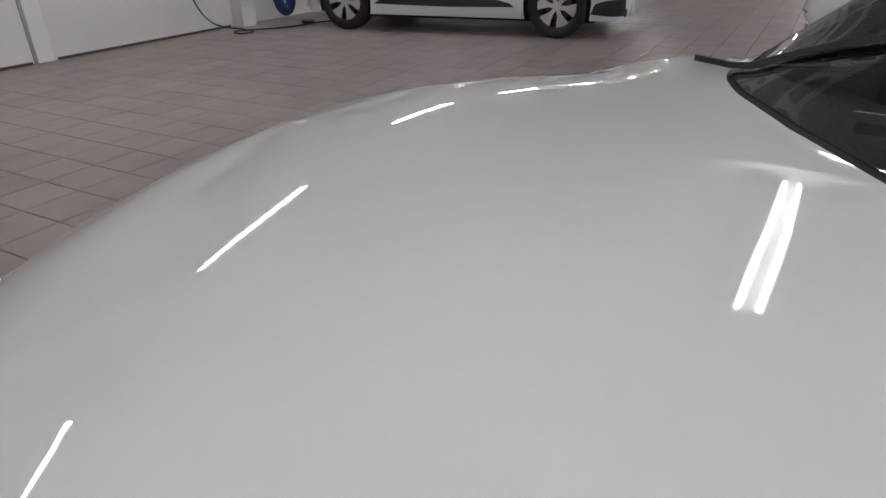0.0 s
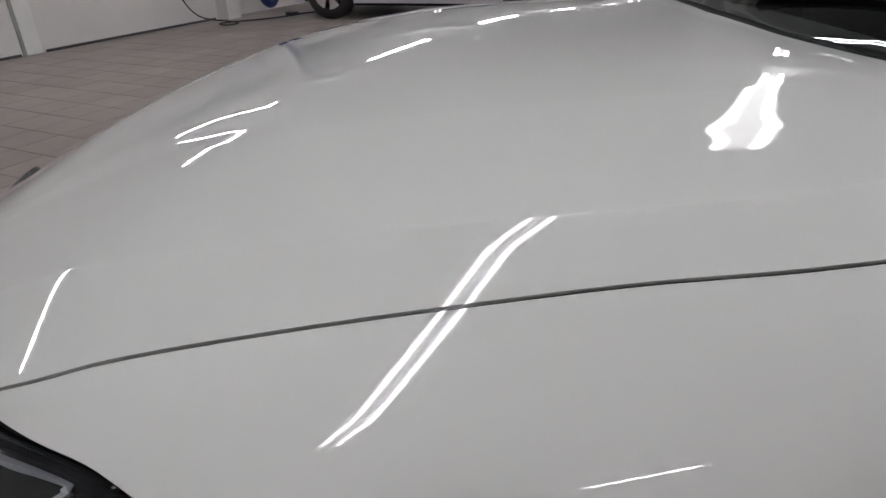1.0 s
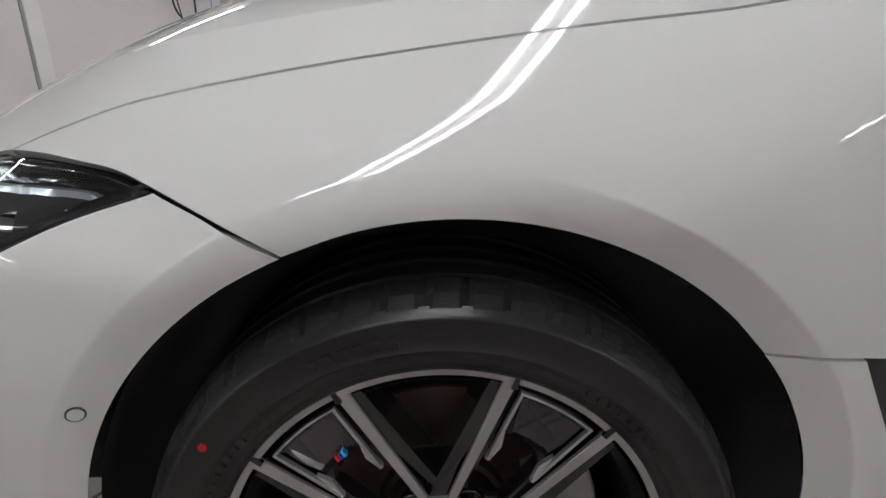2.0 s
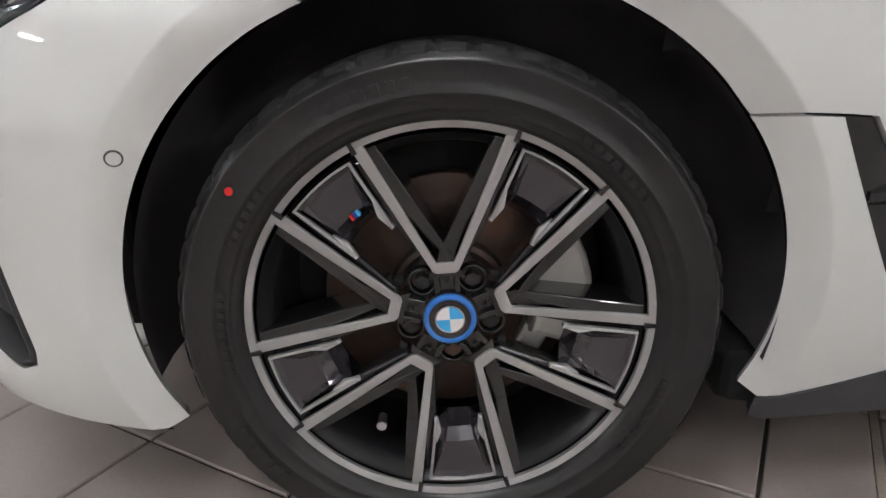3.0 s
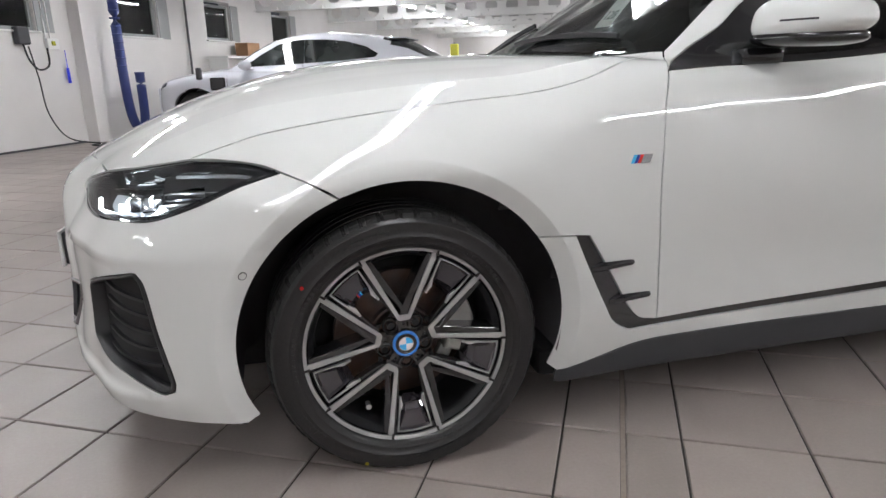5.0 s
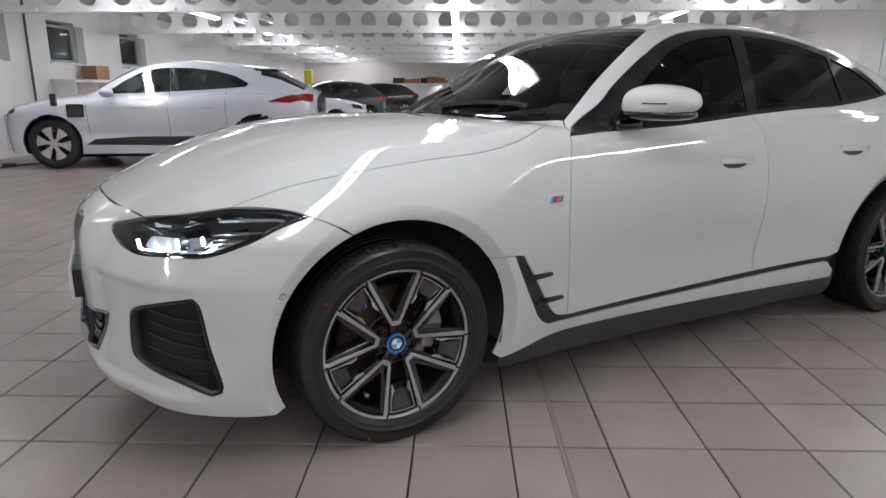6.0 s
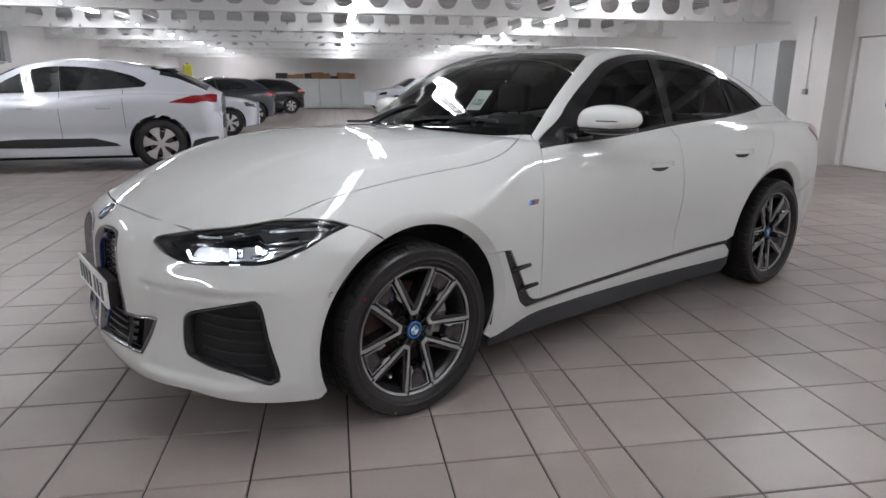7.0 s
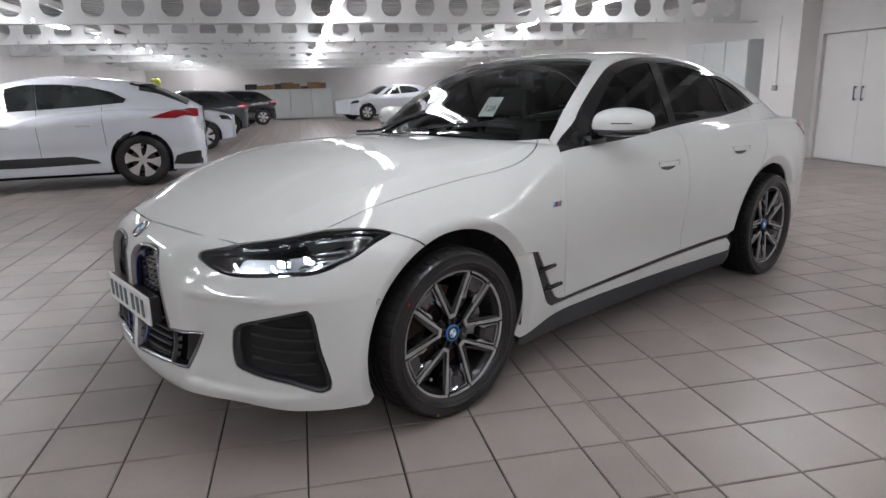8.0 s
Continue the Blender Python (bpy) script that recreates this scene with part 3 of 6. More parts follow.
ARCH_C = (0.012, 0.352)
join_a = 112.0
lamp_tip = on_side(-0.270, 0.793)
lamp_hood = on_top(-0.478, -0.766)
L_join = [arch(*ARCH_C, join_a, join_a, 1)[0], on_side(-0.205, 0.765), lamp_tip]
L_lamp_top = [lamp_tip, on_side(-0.315, 0.809), on_side(-0.370, 0.818), lamp_hood]
L_hood_side = [lamp_hood, on_top(-0.39, -0.785), on_top(-0.31, -0.789), on_top(-0.14, -0.790), on_top(0.03, -0.790), on_top(0.19, -0.790), on_top(0.35, -0.797), on_top(0.45, -0.803), on_top(0.55, -0.793), on_top(0.66, -0.745), on_top(0.775, -0.664)]
hood_back = L_hood_side[-1]
L_cowl = [hood_back, on_top(0.68, -0.56), on_top(0.605, -0.434), on_top(0.560, -0.28), on_top(0.545, -0.15), on_top(0.536, 0)]
pillar_foot = on_top(0.800, -0.701)
belt_front = on_side(0.750, 0.994)
L_fender_back = [on_side(0.732, 0.311), on_side(0.715, 0.5), on_side(0.701, 0.70), on_side(0.708, 0.82), on_side(0.720, 0.91), belt_front]
L_vent_front = [on_side(0.453, 0.590), on_side(0.50, 0.49), on_side(0.558, 0.378), on_side(0.585, 0.332), on_side(0.615, 0.306), on_side(0.650, 0.286)]
L_vent_back = [on_side(0.491, 0.586), on_side(0.517, 0.545), on_side(0.565, 0.470), on_side(0.645, 0.348), on_side(0.675, 0.322), on_side(0.732, 0.311)]
seam_a = 36.0
seam_pt = arch(*ARCH_C, seam_a, seam_a, 1)[0]
strip_top = lambda x: on_side(x, 0.311 + (x - 0.732) * 0.031)
strip_low = lambda x: on_side(x, 0.286 + (x - 0.65) * 0.029)
belt = lambda x: on_side(x, float(belt_z(x)))
belt_z = spline((0.75, 0.994), (1.015, 1.007), (1.286, 1.016), (1.536, 1.031), (1.831, 1.054), (2.3, 1.078), (2.606, 1.094), (2.948, 1.138))

fender_loop = outline(Around, arch(*ARCH_C, seam_a, join_a), L_join, L_lamp_top, L_hood_side, [hood_back, pillar_foot], [pillar_foot, belt_front],
                      L_fender_back[::-1], L_vent_back[::-1], [L_vent_back[0], L_vent_front[0]], [L_vent_front[0], seam_pt])
mirror = lambda c: [(x, -y, z) for x, y, z in c]
lamp_in_top = on_top(-0.707, -0.567)
L_hood_front = [on_top(-0.822, 0), on_top(-0.815, -0.12), on_top(-0.798, -0.27), on_top(-0.774, -0.385), lamp_in_top]
L_lamp_hood = [lamp_in_top, on_top(-0.613, -0.672), lamp_hood]

hood_loop = outline(Around, mirror(L_hood_front)[::-1], L_hood_front, L_lamp_hood, L_hood_side, L_cowl, mirror(L_cowl)[::-1], mirror(L_hood_side)[::-1], mirror(L_lamp_hood)[::-1])
lamp_inner = on_front(-0.426, 0.722)
L_lamp_low = [lamp_tip, on_side(-0.36, 0.768), on_side(-0.456, 0.730), on_side(-0.565, 0.694), on_front(-0.766, 0.686), on_front(-0.613, 0.674), on_front(-0.517, 0.687), on_front(-0.446, 0.706), lamp_inner]
L_lamp_in = [lamp_inner, on_front(-0.430, 0.738), on_front(-0.50, 0.758), lamp_in_top]
bump_end = on_side(-0.401, 0.172)
L_bump_low = [on_front(0, 0.205), on_front(-0.266, 0.200), on_front(-0.587, 0.226), on_front(-0.75, 0.222), on_side(-0.66, 0.213), on_side(-0.50, 0.188), bump_end]
bump_a = math.degrees(math.atan2((0.172 - ARCH_C[1]) / 0.995, (-0.401 - ARCH_C[0]) / 1.034))
L_bump_arch = arch(*ARCH_C, 360 + bump_a, join_a, 11)
half = (L_bump_low, [bump_end, L_bump_arch[0]], L_bump_arch, L_join, L_lamp_low, L_lamp_in, L_hood_front[::-1])
bumper_loop = outline(Nose, *half, *[mirror(c)[::-1] for c in reversed(half)])
lamp_loop = outline(Nose, L_lamp_low, L_lamp_in, L_lamp_hood, L_lamp_top[::-1])
fog_loop = outline(Nose, [on_front(-0.619, 0.489), on_front(-0.634, 0.506), on_front(-0.761, 0.550), on_side(-0.640, 0.571), on_side(-0.615, 0.575), on_side(-0.603, 0.560), on_side(-0.583, 0.43), on_side(-0.558, 0.302), on_side(-0.562, 0.283), on_side(-0.585, 0.275),
                          on_front(-0.815, 0.313), on_front(-0.68, 0.340), on_front(-0.630, 0.356), on_front(-0.614, 0.39), on_front(-0.611, 0.44), on_front(-0.619, 0.489)])
kidney = [on_front(-0.026, 0.60), on_front(-0.032, 0.69), on_front(-0.062, 0.726), on_front(-0.13, 0.740), on_front(-0.22, 0.742), on_front(-0.262, 0.732), on_front(-0.284, 0.70), on_front(-0.305, 0.60), on_front(-0.330, 0.452)]
low_grille = [on_front(-0.330, 0.452), on_front(-0.496, 0.461), on_front(-0.430, 0.316), on_front(-0.33, 0.316), on_front(-0.026, 0.292), on_front(-0.026, 0.60)]
grille_loop = outline(Nose, kidney, *[[low_grille[i], low_grille[i + 1]] for i in range(len(low_grille) - 1)])
flip_loop = lambda l: l * (-1, 1)

hood_marks = [(x, Around.flat((x, s * (-float(c(x)) + e), float(on_top(x, -float(c(x)))[2])))[1]) for c in (crease, dome) for x in np.arange(-0.70, 0.70, 0.02) for e in (-0.002, 0.002) for s in (1, -1)]
skin("hood", Around, hood_loop, PAINT, car, step=0.024, extra=hood_marks)
ring_marks = [Around.flat(on_side(0.012 + r * math.cos(a) / 0.972, 0.350 + r * math.sin(a))) for a in np.radians(np.arange(-12, 200, 1.3)) for r in (RING_R - 0.0025, RING_R + 0.0025)]
ring_nose = [Nose.flat(on_side(0.012 + r * math.cos(a) / 0.972, 0.350 + r * math.sin(a))) for a in np.radians(np.arange(100, 205, 1.3)) for r in (RING_R - 0.0025, RING_R + 0.0025)]
ring_rear = [Around.flat(on_side(AXLE - 0.005 + r * math.cos(a) / 0.972, 0.35 + r * math.sin(a))) for a in np.radians(np.arange(-12, 200, 3)) for r in (RING_R - 0.0025, RING_R + 0.0025)]
for s in (False, True):
    skin("front_fender", Around, fender_loop, PAINT, car, flip=s, step=0.02, extra=ring_marks)
bumper = skin("front_bumper", Nose, bumper_loop, PAINT, car, step=0.02, holes=[fog_loop, flip_loop(fog_loop), grille_loop, flip_loop(grille_loop)], depth=0.02, extra=ring_nose + [(-a, b) for a, b in ring_nose])

# sill, doors, rear quarter
rear_arch = lambda a0, a1, n=9: arch(AXLE - 0.005, 0.35, a0, a1, n, 0.405)
sill_back = rear_arch(180 + 15, 180 + 15, 1)[0]
sill_loop = outline(Around, arch(*ARCH_C, -21, seam_a), [seam_pt, L_vent_front[0]], L_vent_front, [L_vent_front[-1], strip_low(1.3), strip_low(2.0), strip_low(2.32)],
                    [strip_low(2.32), sill_back], [sill_back, on_side(2.2, 0.236), on_side(1.5, 0.246), on_side(0.9, 0.246), on_side(0.69, 0.239), on_side(0.56, 0.212), on_side(0.434, 0.184)],
                    [on_side(0.434, 0.184), arch(*ARCH_C, -21, -21, 1)[0]])
b_line = [strip_top(1.80), on_side(1.80, 0.5), on_side(1.80, 0.75), on_side(1.795, 0.92), belt(1.79)]
arch_hit = rear_arch(180 - 6, 180 - 6, 1)[0]
rear_gap = [rear_arch(132, 132, 1)[0], on_side(2.66, 0.80), on_side(2.76, 0.95), belt(2.80)]
front_door_loop = outline(Around, L_fender_back, [belt_front, belt(0.9), belt(1.3), belt(1.79)], b_line[::-1], [strip_top(1.80), strip_top(1.3), strip_top(0.732)])
rear_door_loop = outline(Around, b_line, [belt(1.79), belt(2.1), belt(2.5), belt(2.80)], rear_gap[::-1], rear_arch(132, 174), [arch_hit, strip_top(2.32)], [strip_top(2.32), strip_top(2.1), strip_top(1.80)])
tip = on_side(2.948, 1.138)
quarter_loop = outline(Around, rear_gap, [belt(2.80), tip], [tip, on_side(3.22, 1.125), on_top(3.5, -0.62)], [on_top(3.5, -0.62), on_top(3.68, -0.68), on_side(3.72, 0.95), on_side(3.62, 0.70), on_side(3.50, 0.62)],
                       [on_side(3.50, 0.62), on_side(3.36, 0.60), rear_arch(32, 32, 1)[0]], rear_arch(32, 132))
tail_low = [on_side(3.245, 0.28), on_side(3.4, 0.22), (3.88, -0.6, 0.2), (3.9, 0, 0.2)]
tail_half = (tail_low[::-1], [on_side(3.245, 0.28), rear_arch(0, 0, 1)[0], rear_arch(32, 32, 1)[0]], [rear_arch(32, 32, 1)[0], on_side(3.36, 0.60), on_side(3.50, 0.62), on_side(3.62, 0.70), on_side(3.72, 0.95)], [on_side(3.72, 0.95), (3.86, -0.55, 0.97), (3.87, 0, 0.97)])
tail_loop = outline(Tail, *tail_half, *[mirror(c)[::-1] for c in reversed(tail_half)])

# side windows
glass_top = [on_side(0.86, 1.056), on_side(0.965, 1.114), on_side(1.045, 1.172), on_side(1.22, 1.273), on_side(1.45, 1.380), on_side(1.66, 1.424), on_side(1.95, 1.440), on_side(2.29, 1.412), on_side(2.56, 1.350), on_side(2.80, 1.245), on_side(2.948, 1.138)]
day_loop = outline(Around, [belt_front, on_side(0.80, 1.022), glass_top[0]], glass_top, [tip, belt(2.8), belt(2.4), belt(1.8), belt(1.3), belt(0.9), belt_front])

front_glass = outline(Around, [on_side(0.985, 1.026), on_side(1.10, 1.116), on_side(1.25, 1.214), on_side(1.44, 1.322), on_side(1.62, 1.376), on_side(1.76, 1.396), on_side(1.865, 1.404)], [on_side(1.865, 1.404), on_side(1.775, 1.068)], [on_side(1.775, 1.068), on_side(1.3, 1.036), on_side(0.985, 1.026)])
rear_glass = outline(Around, [on_side(1.955, 1.408), on_side(2.14, 1.400), on_side(2.34, 1.370), on_side(2.525, 1.322)], [on_side(2.525, 1.322), on_side(2.50, 1.108)], [on_side(2.50, 1.108), on_side(2.2, 1.092), on_side(1.852, 1.076)], [on_side(1.852, 1.076), on_side(1.955, 1.408)])
quarter_glass = outline(Around, [on_side(2.55, 1.315), on_side(2.70, 1.258), on_side(2.82, 1.190), on_side(2.880, 1.142)], [on_side(2.880, 1.142), on_side(2.53, 1.112)], [on_side(2.53, 1.112), on_side(2.55, 1.315)])
ws_edge = [pillar_foot, on_top(0.985, -0.648), on_top(1.197, -0.585), on_top(1.375, -0.515)]
ws_top = [ws_edge[-1], on_top(1.392, -0.4), on_top(1.388, -0.2), on_top(1.385, 0)]
ws_low = [hood_back, on_top(0.694, -0.56), on_top(0.619, -0.434), on_top(0.574, -0.28), on_top(0.559, -0.15), on_top(0.550, 0)]
roof_edge = [ws_edge[-1], on_top(1.6, -0.478), on_top(2.0, -0.460), on_top(2.4, -0.470), on_top(2.8, -0.49), on_top(3.2, -0.52), on_top(3.5, -0.55)]
frame_loop = outline(Around, ws_edge, roof_edge, [on_top(3.5, -0.55), on_top(3.5, -0.62)], [on_top(3.5, -0.62), on_side(3.22, 1.125), tip], glass_top[::-1], [glass_top[0], on_side(0.80, 1.022), belt_front], [belt_front, pillar_foot])
ws_loop = outline(Around, [hood_back, pillar_foot], ws_edge, ws_top, mirror(ws_top)[::-1], mirror(ws_edge)[::-1], [mirror([pillar_foot])[0], mirror([hood_back])[0]], mirror(ws_low), ws_low[::-1])

roof_loop = outline(Around, ws_top[::-1], roof_edge[:5], [roof_edge[4], on_top(2.74, -0.3), on_top(2.72, 0)], mirror([on_top(2.72, 0), on_top(2.74, -0.3), roof_edge[4]]), mirror(roof_edge[:5])[::-1], mirror(ws_top))
hatch_loop = outline(Around, [on_top(2.74, 0), on_top(2.76, -0.3), roof_edge[4]], roof_edge[4:], [on_top(3.5, -0.55), on_top(3.66, -0.62), on_top(3.74, -0.5), on_top(3.78, 0)], mirror([on_top(3.78, 0), on_top(3.74, -0.5), on_top(3.66, -0.62), on_top(3.5, -0.55)]),
                     mirror(roof_edge[4:])[::-1], mirror([roof_edge[4], on_top(2.76, -0.3), on_top(2.74, 0)]))

for s in (False, True):
    skin("side_sill", Around, sill_loop, PAINT, car, flip=s, extra=ring_marks)
    door = skin("front_door", Around, front_door_loop, PAINT, car, flip=s)
    door2 = skin("rear_door", Around, rear_door_loop, PAINT, car, flip=s, extra=ring_rear)
    skin("rear_quarter", Around, quarter_loop, PAINT, car, flip=s, extra=ring_rear)
    skin("roof_pillar", Around, frame_loop, PAINT, car, flip=s)
    skin("window_surround", Around, day_loop, GLOSS_BLACK, car, "gloss black window surround", flip=s, holes=[front_glass, rear_glass, quarter_glass], gap=0.001, depth=0.01, proud=-0.002)
    for l, n in ((front_glass, "front_side_window"), (rear_glass, "rear_side_window"), (quarter_glass, "quarter_window")):
        g = skin(n, Around, l, GLASS_DARK, car, "dark tinted side glass", flip=s, gap=-0.004, depth=0.004, proud=-0.006)
        g.visible_shadow = False
skin("rear_bumper", Tail, tail_loop, PAINT, car, step=0.04)
skin("roof", Around, roof_loop, PAINT, car, step=0.03)
skin("tailgate", Around, hatch_loop, PAINT, car, step=0.03)
ws = skin("windscreen", Around, ws_loop, GLASS, car, "curved windscreen with a dark border", step=0.03, depth=0.005)
ws.visible_shadow = False

# ---- inner shell, wheel housings, floor pan ----
xs = np.arange(-0.80, 3.86, 0.05)
ws_ = np.radians(np.arange(-13, 194, 4)) * WR
grid = np.array([(x, w) for x in xs for w in ws_])
o, d = Around.rays(grid)
p = meet(o, d, lower_body)
p = p - gradient(p, lower_body) * 0.022
verts, faces, n = p, [], len(ws_)
for i in range(len(xs) - 1):
    for j in range(n - 1):
        q = (i * n + j, (i + 1) * n + j, (i + 1) * n + j + 1, i * n + j + 1)
        c = verts[list(q)].mean(0)
        in_arch = any(math.hypot(c[0] - cx, c[2] - 0.345) < 0.45 for cx in (0, AXLE)) and abs(c[1]) > 0.45
        in_cabin = 0.78 < c[0] < 3.1 and abs(c[1]) < 0.74 and c[2] > 0.93
        if not in_arch and not in_cabin and not (c[0] < -0.45 and c[2] < 0.76):
            faces.append(q)
part("inner_shell", ([tuple(v) for v in verts], [], faces), SHELL, car)
part("floor_pan", boxes(((-0.70, -0.50, 0.15), (0.45, 0.50, 0.30)), ((0.40, -0.80, 0.14), (2.45, 0.80, 0.22)), ((2.4, -0.50, 0.16), (3.75, 0.50, 0.30)), bevel=0.02), SHELL, car)
part("front_bulkhead", boxes(((-0.78, -0.28, 0.18), (-0.70, 0.28, 0.74)), ((-0.62, -0.55, 0.18), (-0.56, 0.55, 0.72)), bevel=0.02), SHELL, car)


def housing(cx, cz, r):
    verts, faces = [], []
    ring = [(r - 0.002, -0.868), (r + 0.008, -0.80), (r + 0.010, -0.60), (r - 0.03, -0.56), (0.02, -0.56)]
    ang = np.radians(np.linspace(-14, 194, 50))
    for a in ang:
        verts += [(cx + 1.034 * q * math.cos(a), y, cz + 0.995 * q * math.sin(a)) for q, y in ring]
    k = len(ring)
    for i in range(len(ang) - 1):
        faces += [(i * k + j, i * k + j + 1, (i + 1) * k + j + 1, (i + 1) * k + j) for j in range(k - 1)]
    return verts, faces


for cx, cz, r in ((ARCH_C[0], ARCH_C[1], 0.414), (AXLE - 0.005, 0.35, 0.414)):
    v, f = housing(cx, cz, r)
    part("wheel_housing", (v, [], f), LINER, car, "black felt wheel arch liner", smooth=True)
    part("wheel_housing", ([(x, -y, z) for x, y, z in v], [], [q[::-1] for q in f]), LINER, car, "black felt wheel arch liner", smooth=True)


# ---- wheels ----
def polar(r, a):
    return r * math.cos(radians(a)), r * math.sin(radians(a))


def dished(bm, depth=0.020):
    for v in bm.verts:
        v.co.y += depth * (1 - math.hypot(v.co.x, v.co.z) / 0.25)
    return bm


def turned(outline_, a):
    c, s = math.cos(radians(a)), math.sin(radians(a))
    return [(x * c - z * s, x * s + z * c) for x, z in outline_]


def arc(r, a0, a1, n=7):
    return [polar(r, a) for a in np.linspace(a0, a1, n)]


def tread_mesh(R, seg=240):
    prof = [(-0.112, R - 0.012), (-0.108, R - 0.0085), (-0.098, R - 0.003), (-0.085, R - 0.0006), (-0.066, R), (-0.0655, R - 0.006), (-0.056, R - 0.006), (-0.0555, R), (-0.025, R), (-0.0245, R - 0.006), (-0.013, R - 0.006), (-0.0125, R)]
    prof = prof + [(-y, r) for y, r in reversed(prof)]
    verts, faces, n = [], [], len(prof)
    for i in range(seg):
        a = i * math.tau / seg
        cut = i % 5 == 0
        for k, (y, r) in enumerate(prof):
            rr = r - (0.0045 if cut and abs(y) > 0.066 else 0.0)
            aa = a + abs(y) * 0.25
            verts.append((rr * math.cos(aa), y * 1.09, rr * math.sin(aa)))
    for i in range(seg):
        j = (i + 1) % seg
        faces += [(i * n + k, i * n + k + 1, j * n + k + 1, j * n + k) for k in range(n - 1)]
    return verts, [], faces


def sidewall(R):
    p = [(0.2575, -0.100), (0.2600, -0.109), (0.2650, -0.1135), (0.2700, -0.1150), (0.2735, -0.1165), (0.2750, -0.1180), (0.2765, -0.1178), (0.2900, -0.1210), (0.2915, -0.1222), (0.2935, -0.1222), (0.2950, -0.1214),
         (0.3060, -0.1222), (R - 0.0235, -0.1200), (R - 0.0215, -0.1206), (R - 0.0195, -0.1200), (R - 0.0175, -0.1180), (R - 0.0115, -0.1125)]
    p = [(r, y - 0.55 * max(-y - 0.100, 0)) for r, y in p]
    q = [(r, -y) for r, y in reversed(p)]
    return p, q


def wheel(at, R, spin, front, far_side):
    turn = pose(*at, 0, 0, 180 if far_side else 0)
    hub = part("wheel", lathe([(0.246, -0.106), (0.243, -0.099), (0.236, -0.092), (0.231, -0.075), (0.229, -0.02), (0.222, 0.06), (0.236, 0.10), (0.25, 0.105)], 96), ALLOY_GREY, car, "dark double-spoke alloy wheel with machined faces", smooth=True)
    hub.matrix_world = turn
    outer, inner = sidewall(R)
    stand = lambda m: ([(x, y, max(z, 0.0008 - HUB_Z)) for x, y, z in m[0]], m[1], m[2])
    part("sidewall", stand(lathe(outer, 128)), RUBBER, hub, "black rubber tyre sidewall", smooth=True)
    part("sidewall", stand(lathe(inner, 64)), RUBBER, hub, smooth=True)
    part("tread", stand(tread_mesh(R)), TREAD, hub, "grooved tyre tread")
    part("rim_ring", lathe([(0.2505, -0.104), (0.2512, -0.1095), (0.2522, -0.1100), (0.2600, -0.1125), (0.2615, -0.1118), (0.262, -0.106)], 128), MACHINED, hub, "machined outer rim edge", smooth=False)
    for k in range(5):
        for s in (-1, 1):
            a = spin + 72 * k + s * 22.2
            part("ring_notch", plate_prism(arc(0.2625, a - 0.55, a + 0.55, 2) + arc(0.2460, a + 0.75, a - 0.75, 2), -0.1136, -0.108), ALLOY_DARK, hub)
    half_a = 22.6
    for k in range(5):
        a = spin + 72 * k - 90
        face = [polar(0.2525, 90 + half_a), (-0.0165, 0.069), (-0.012, 0.066), (0.012, 0.066), (0.0165, 0.069), polar(0.2525, 90 - half_a), *arc(0.2525, 90 - half_a + 1.0, 90 - 19.3, 4), (0.0112, 0.0805), (-0.0112, 0.0805), *arc(0.2525, 90 + 19.3, 90 + half_a - 1.0, 4)]
        part("spoke", dished(plate_prism(turned(face, a), -0.1095, -0.1035, 0.0010)), MACHINED, hub, "machined V-shaped spoke face")
        for s in (-1, 1):
            flank = [polar(0.247, 90 + s * 23.2), (s * 0.0195, 0.060), (s * 0.002, 0.062), (s * 0.008, 0.092), polar(0.247, 90 + s * 16.4)]
            if s > 0:
                flank = flank[::-1]
            part("spoke_back", dished(plate_prism(turned(flank, a), -0.1045, -0.045, 0.002)), ALLOY_DARK, hub)
        # the insert between two spokes: a dished dark panel in a pale edge
        c = a + 36
        edge = [*arc(0.2415, 90 - 11.2, 90 + 11.2, 7), polar(0.150, 90 + 12.5), polar(0.1465, 90 + 10.8), *arc(0.2385, 90 + 10.3, 90 - 10.3, 7), polar(0.1465, 90 - 10.8), polar(0.150, 90 - 12.5)]
        part("insert_edge", dished(plate_prism(turned(edge, c), -0.1080, -0.1010, 0.0006), 0.012), MACHINED, hub, "pale machined insert edge")
        bm = bmesh.new()
        rows_ = []
        for r, w, y in ((0.2385, 10.3, -0.1030), (0.232, 9.6, -0.0985), (0.205, 8.6, -0.0955), (0.186, 7.6, -0.0935), (0.172, 6.8, -0.078), (0.160, 6.6, -0.050)):
            rows_.append([bm.verts.new((*[q for q in (polar(r, 90 + t * w)[0],)], y - (0.006 if abs(t) == 1 and r < 0.23 else 0.0), polar(r, 90 + t * w)[1])) for t in (-1, -0.8, 0, 0.8, 1)])
        for r0, r1 in zip(rows_, rows_[1:]):
            for i in range(4):
                bm.faces.new((r0[i], r0[i + 1], r1[i + 1], r1[i]))
        for s in (0, -1):
            w0 = [r[s] for r in rows_]
            back = [bm.verts.new((polar(math.hypot(v.co.x, v.co.z), 90 + (-1 if s == 0 else 1) * 11.6)[0], -0.085, polar(math.hypot(v.co.x, v.co.z), 90 + (-1 if s == 0 else 1) * 11.6)[1])) for v in w0]
            for i in range(len(w0) - 1):
                bm.faces.new((w0[i], w0[i + 1], back[i + 1], back[i]))
        bmesh.ops.rotate(bm, verts=bm.verts, cent=(0, 0, 0), matrix=Matrix.Rotation(-radians(c), 3, "Y"))
        bmesh.ops.recalc_face_normals(bm, faces=bm.faces)
        part("insert", bm, INSERT, hub, "dark plum gloss spoke insert")
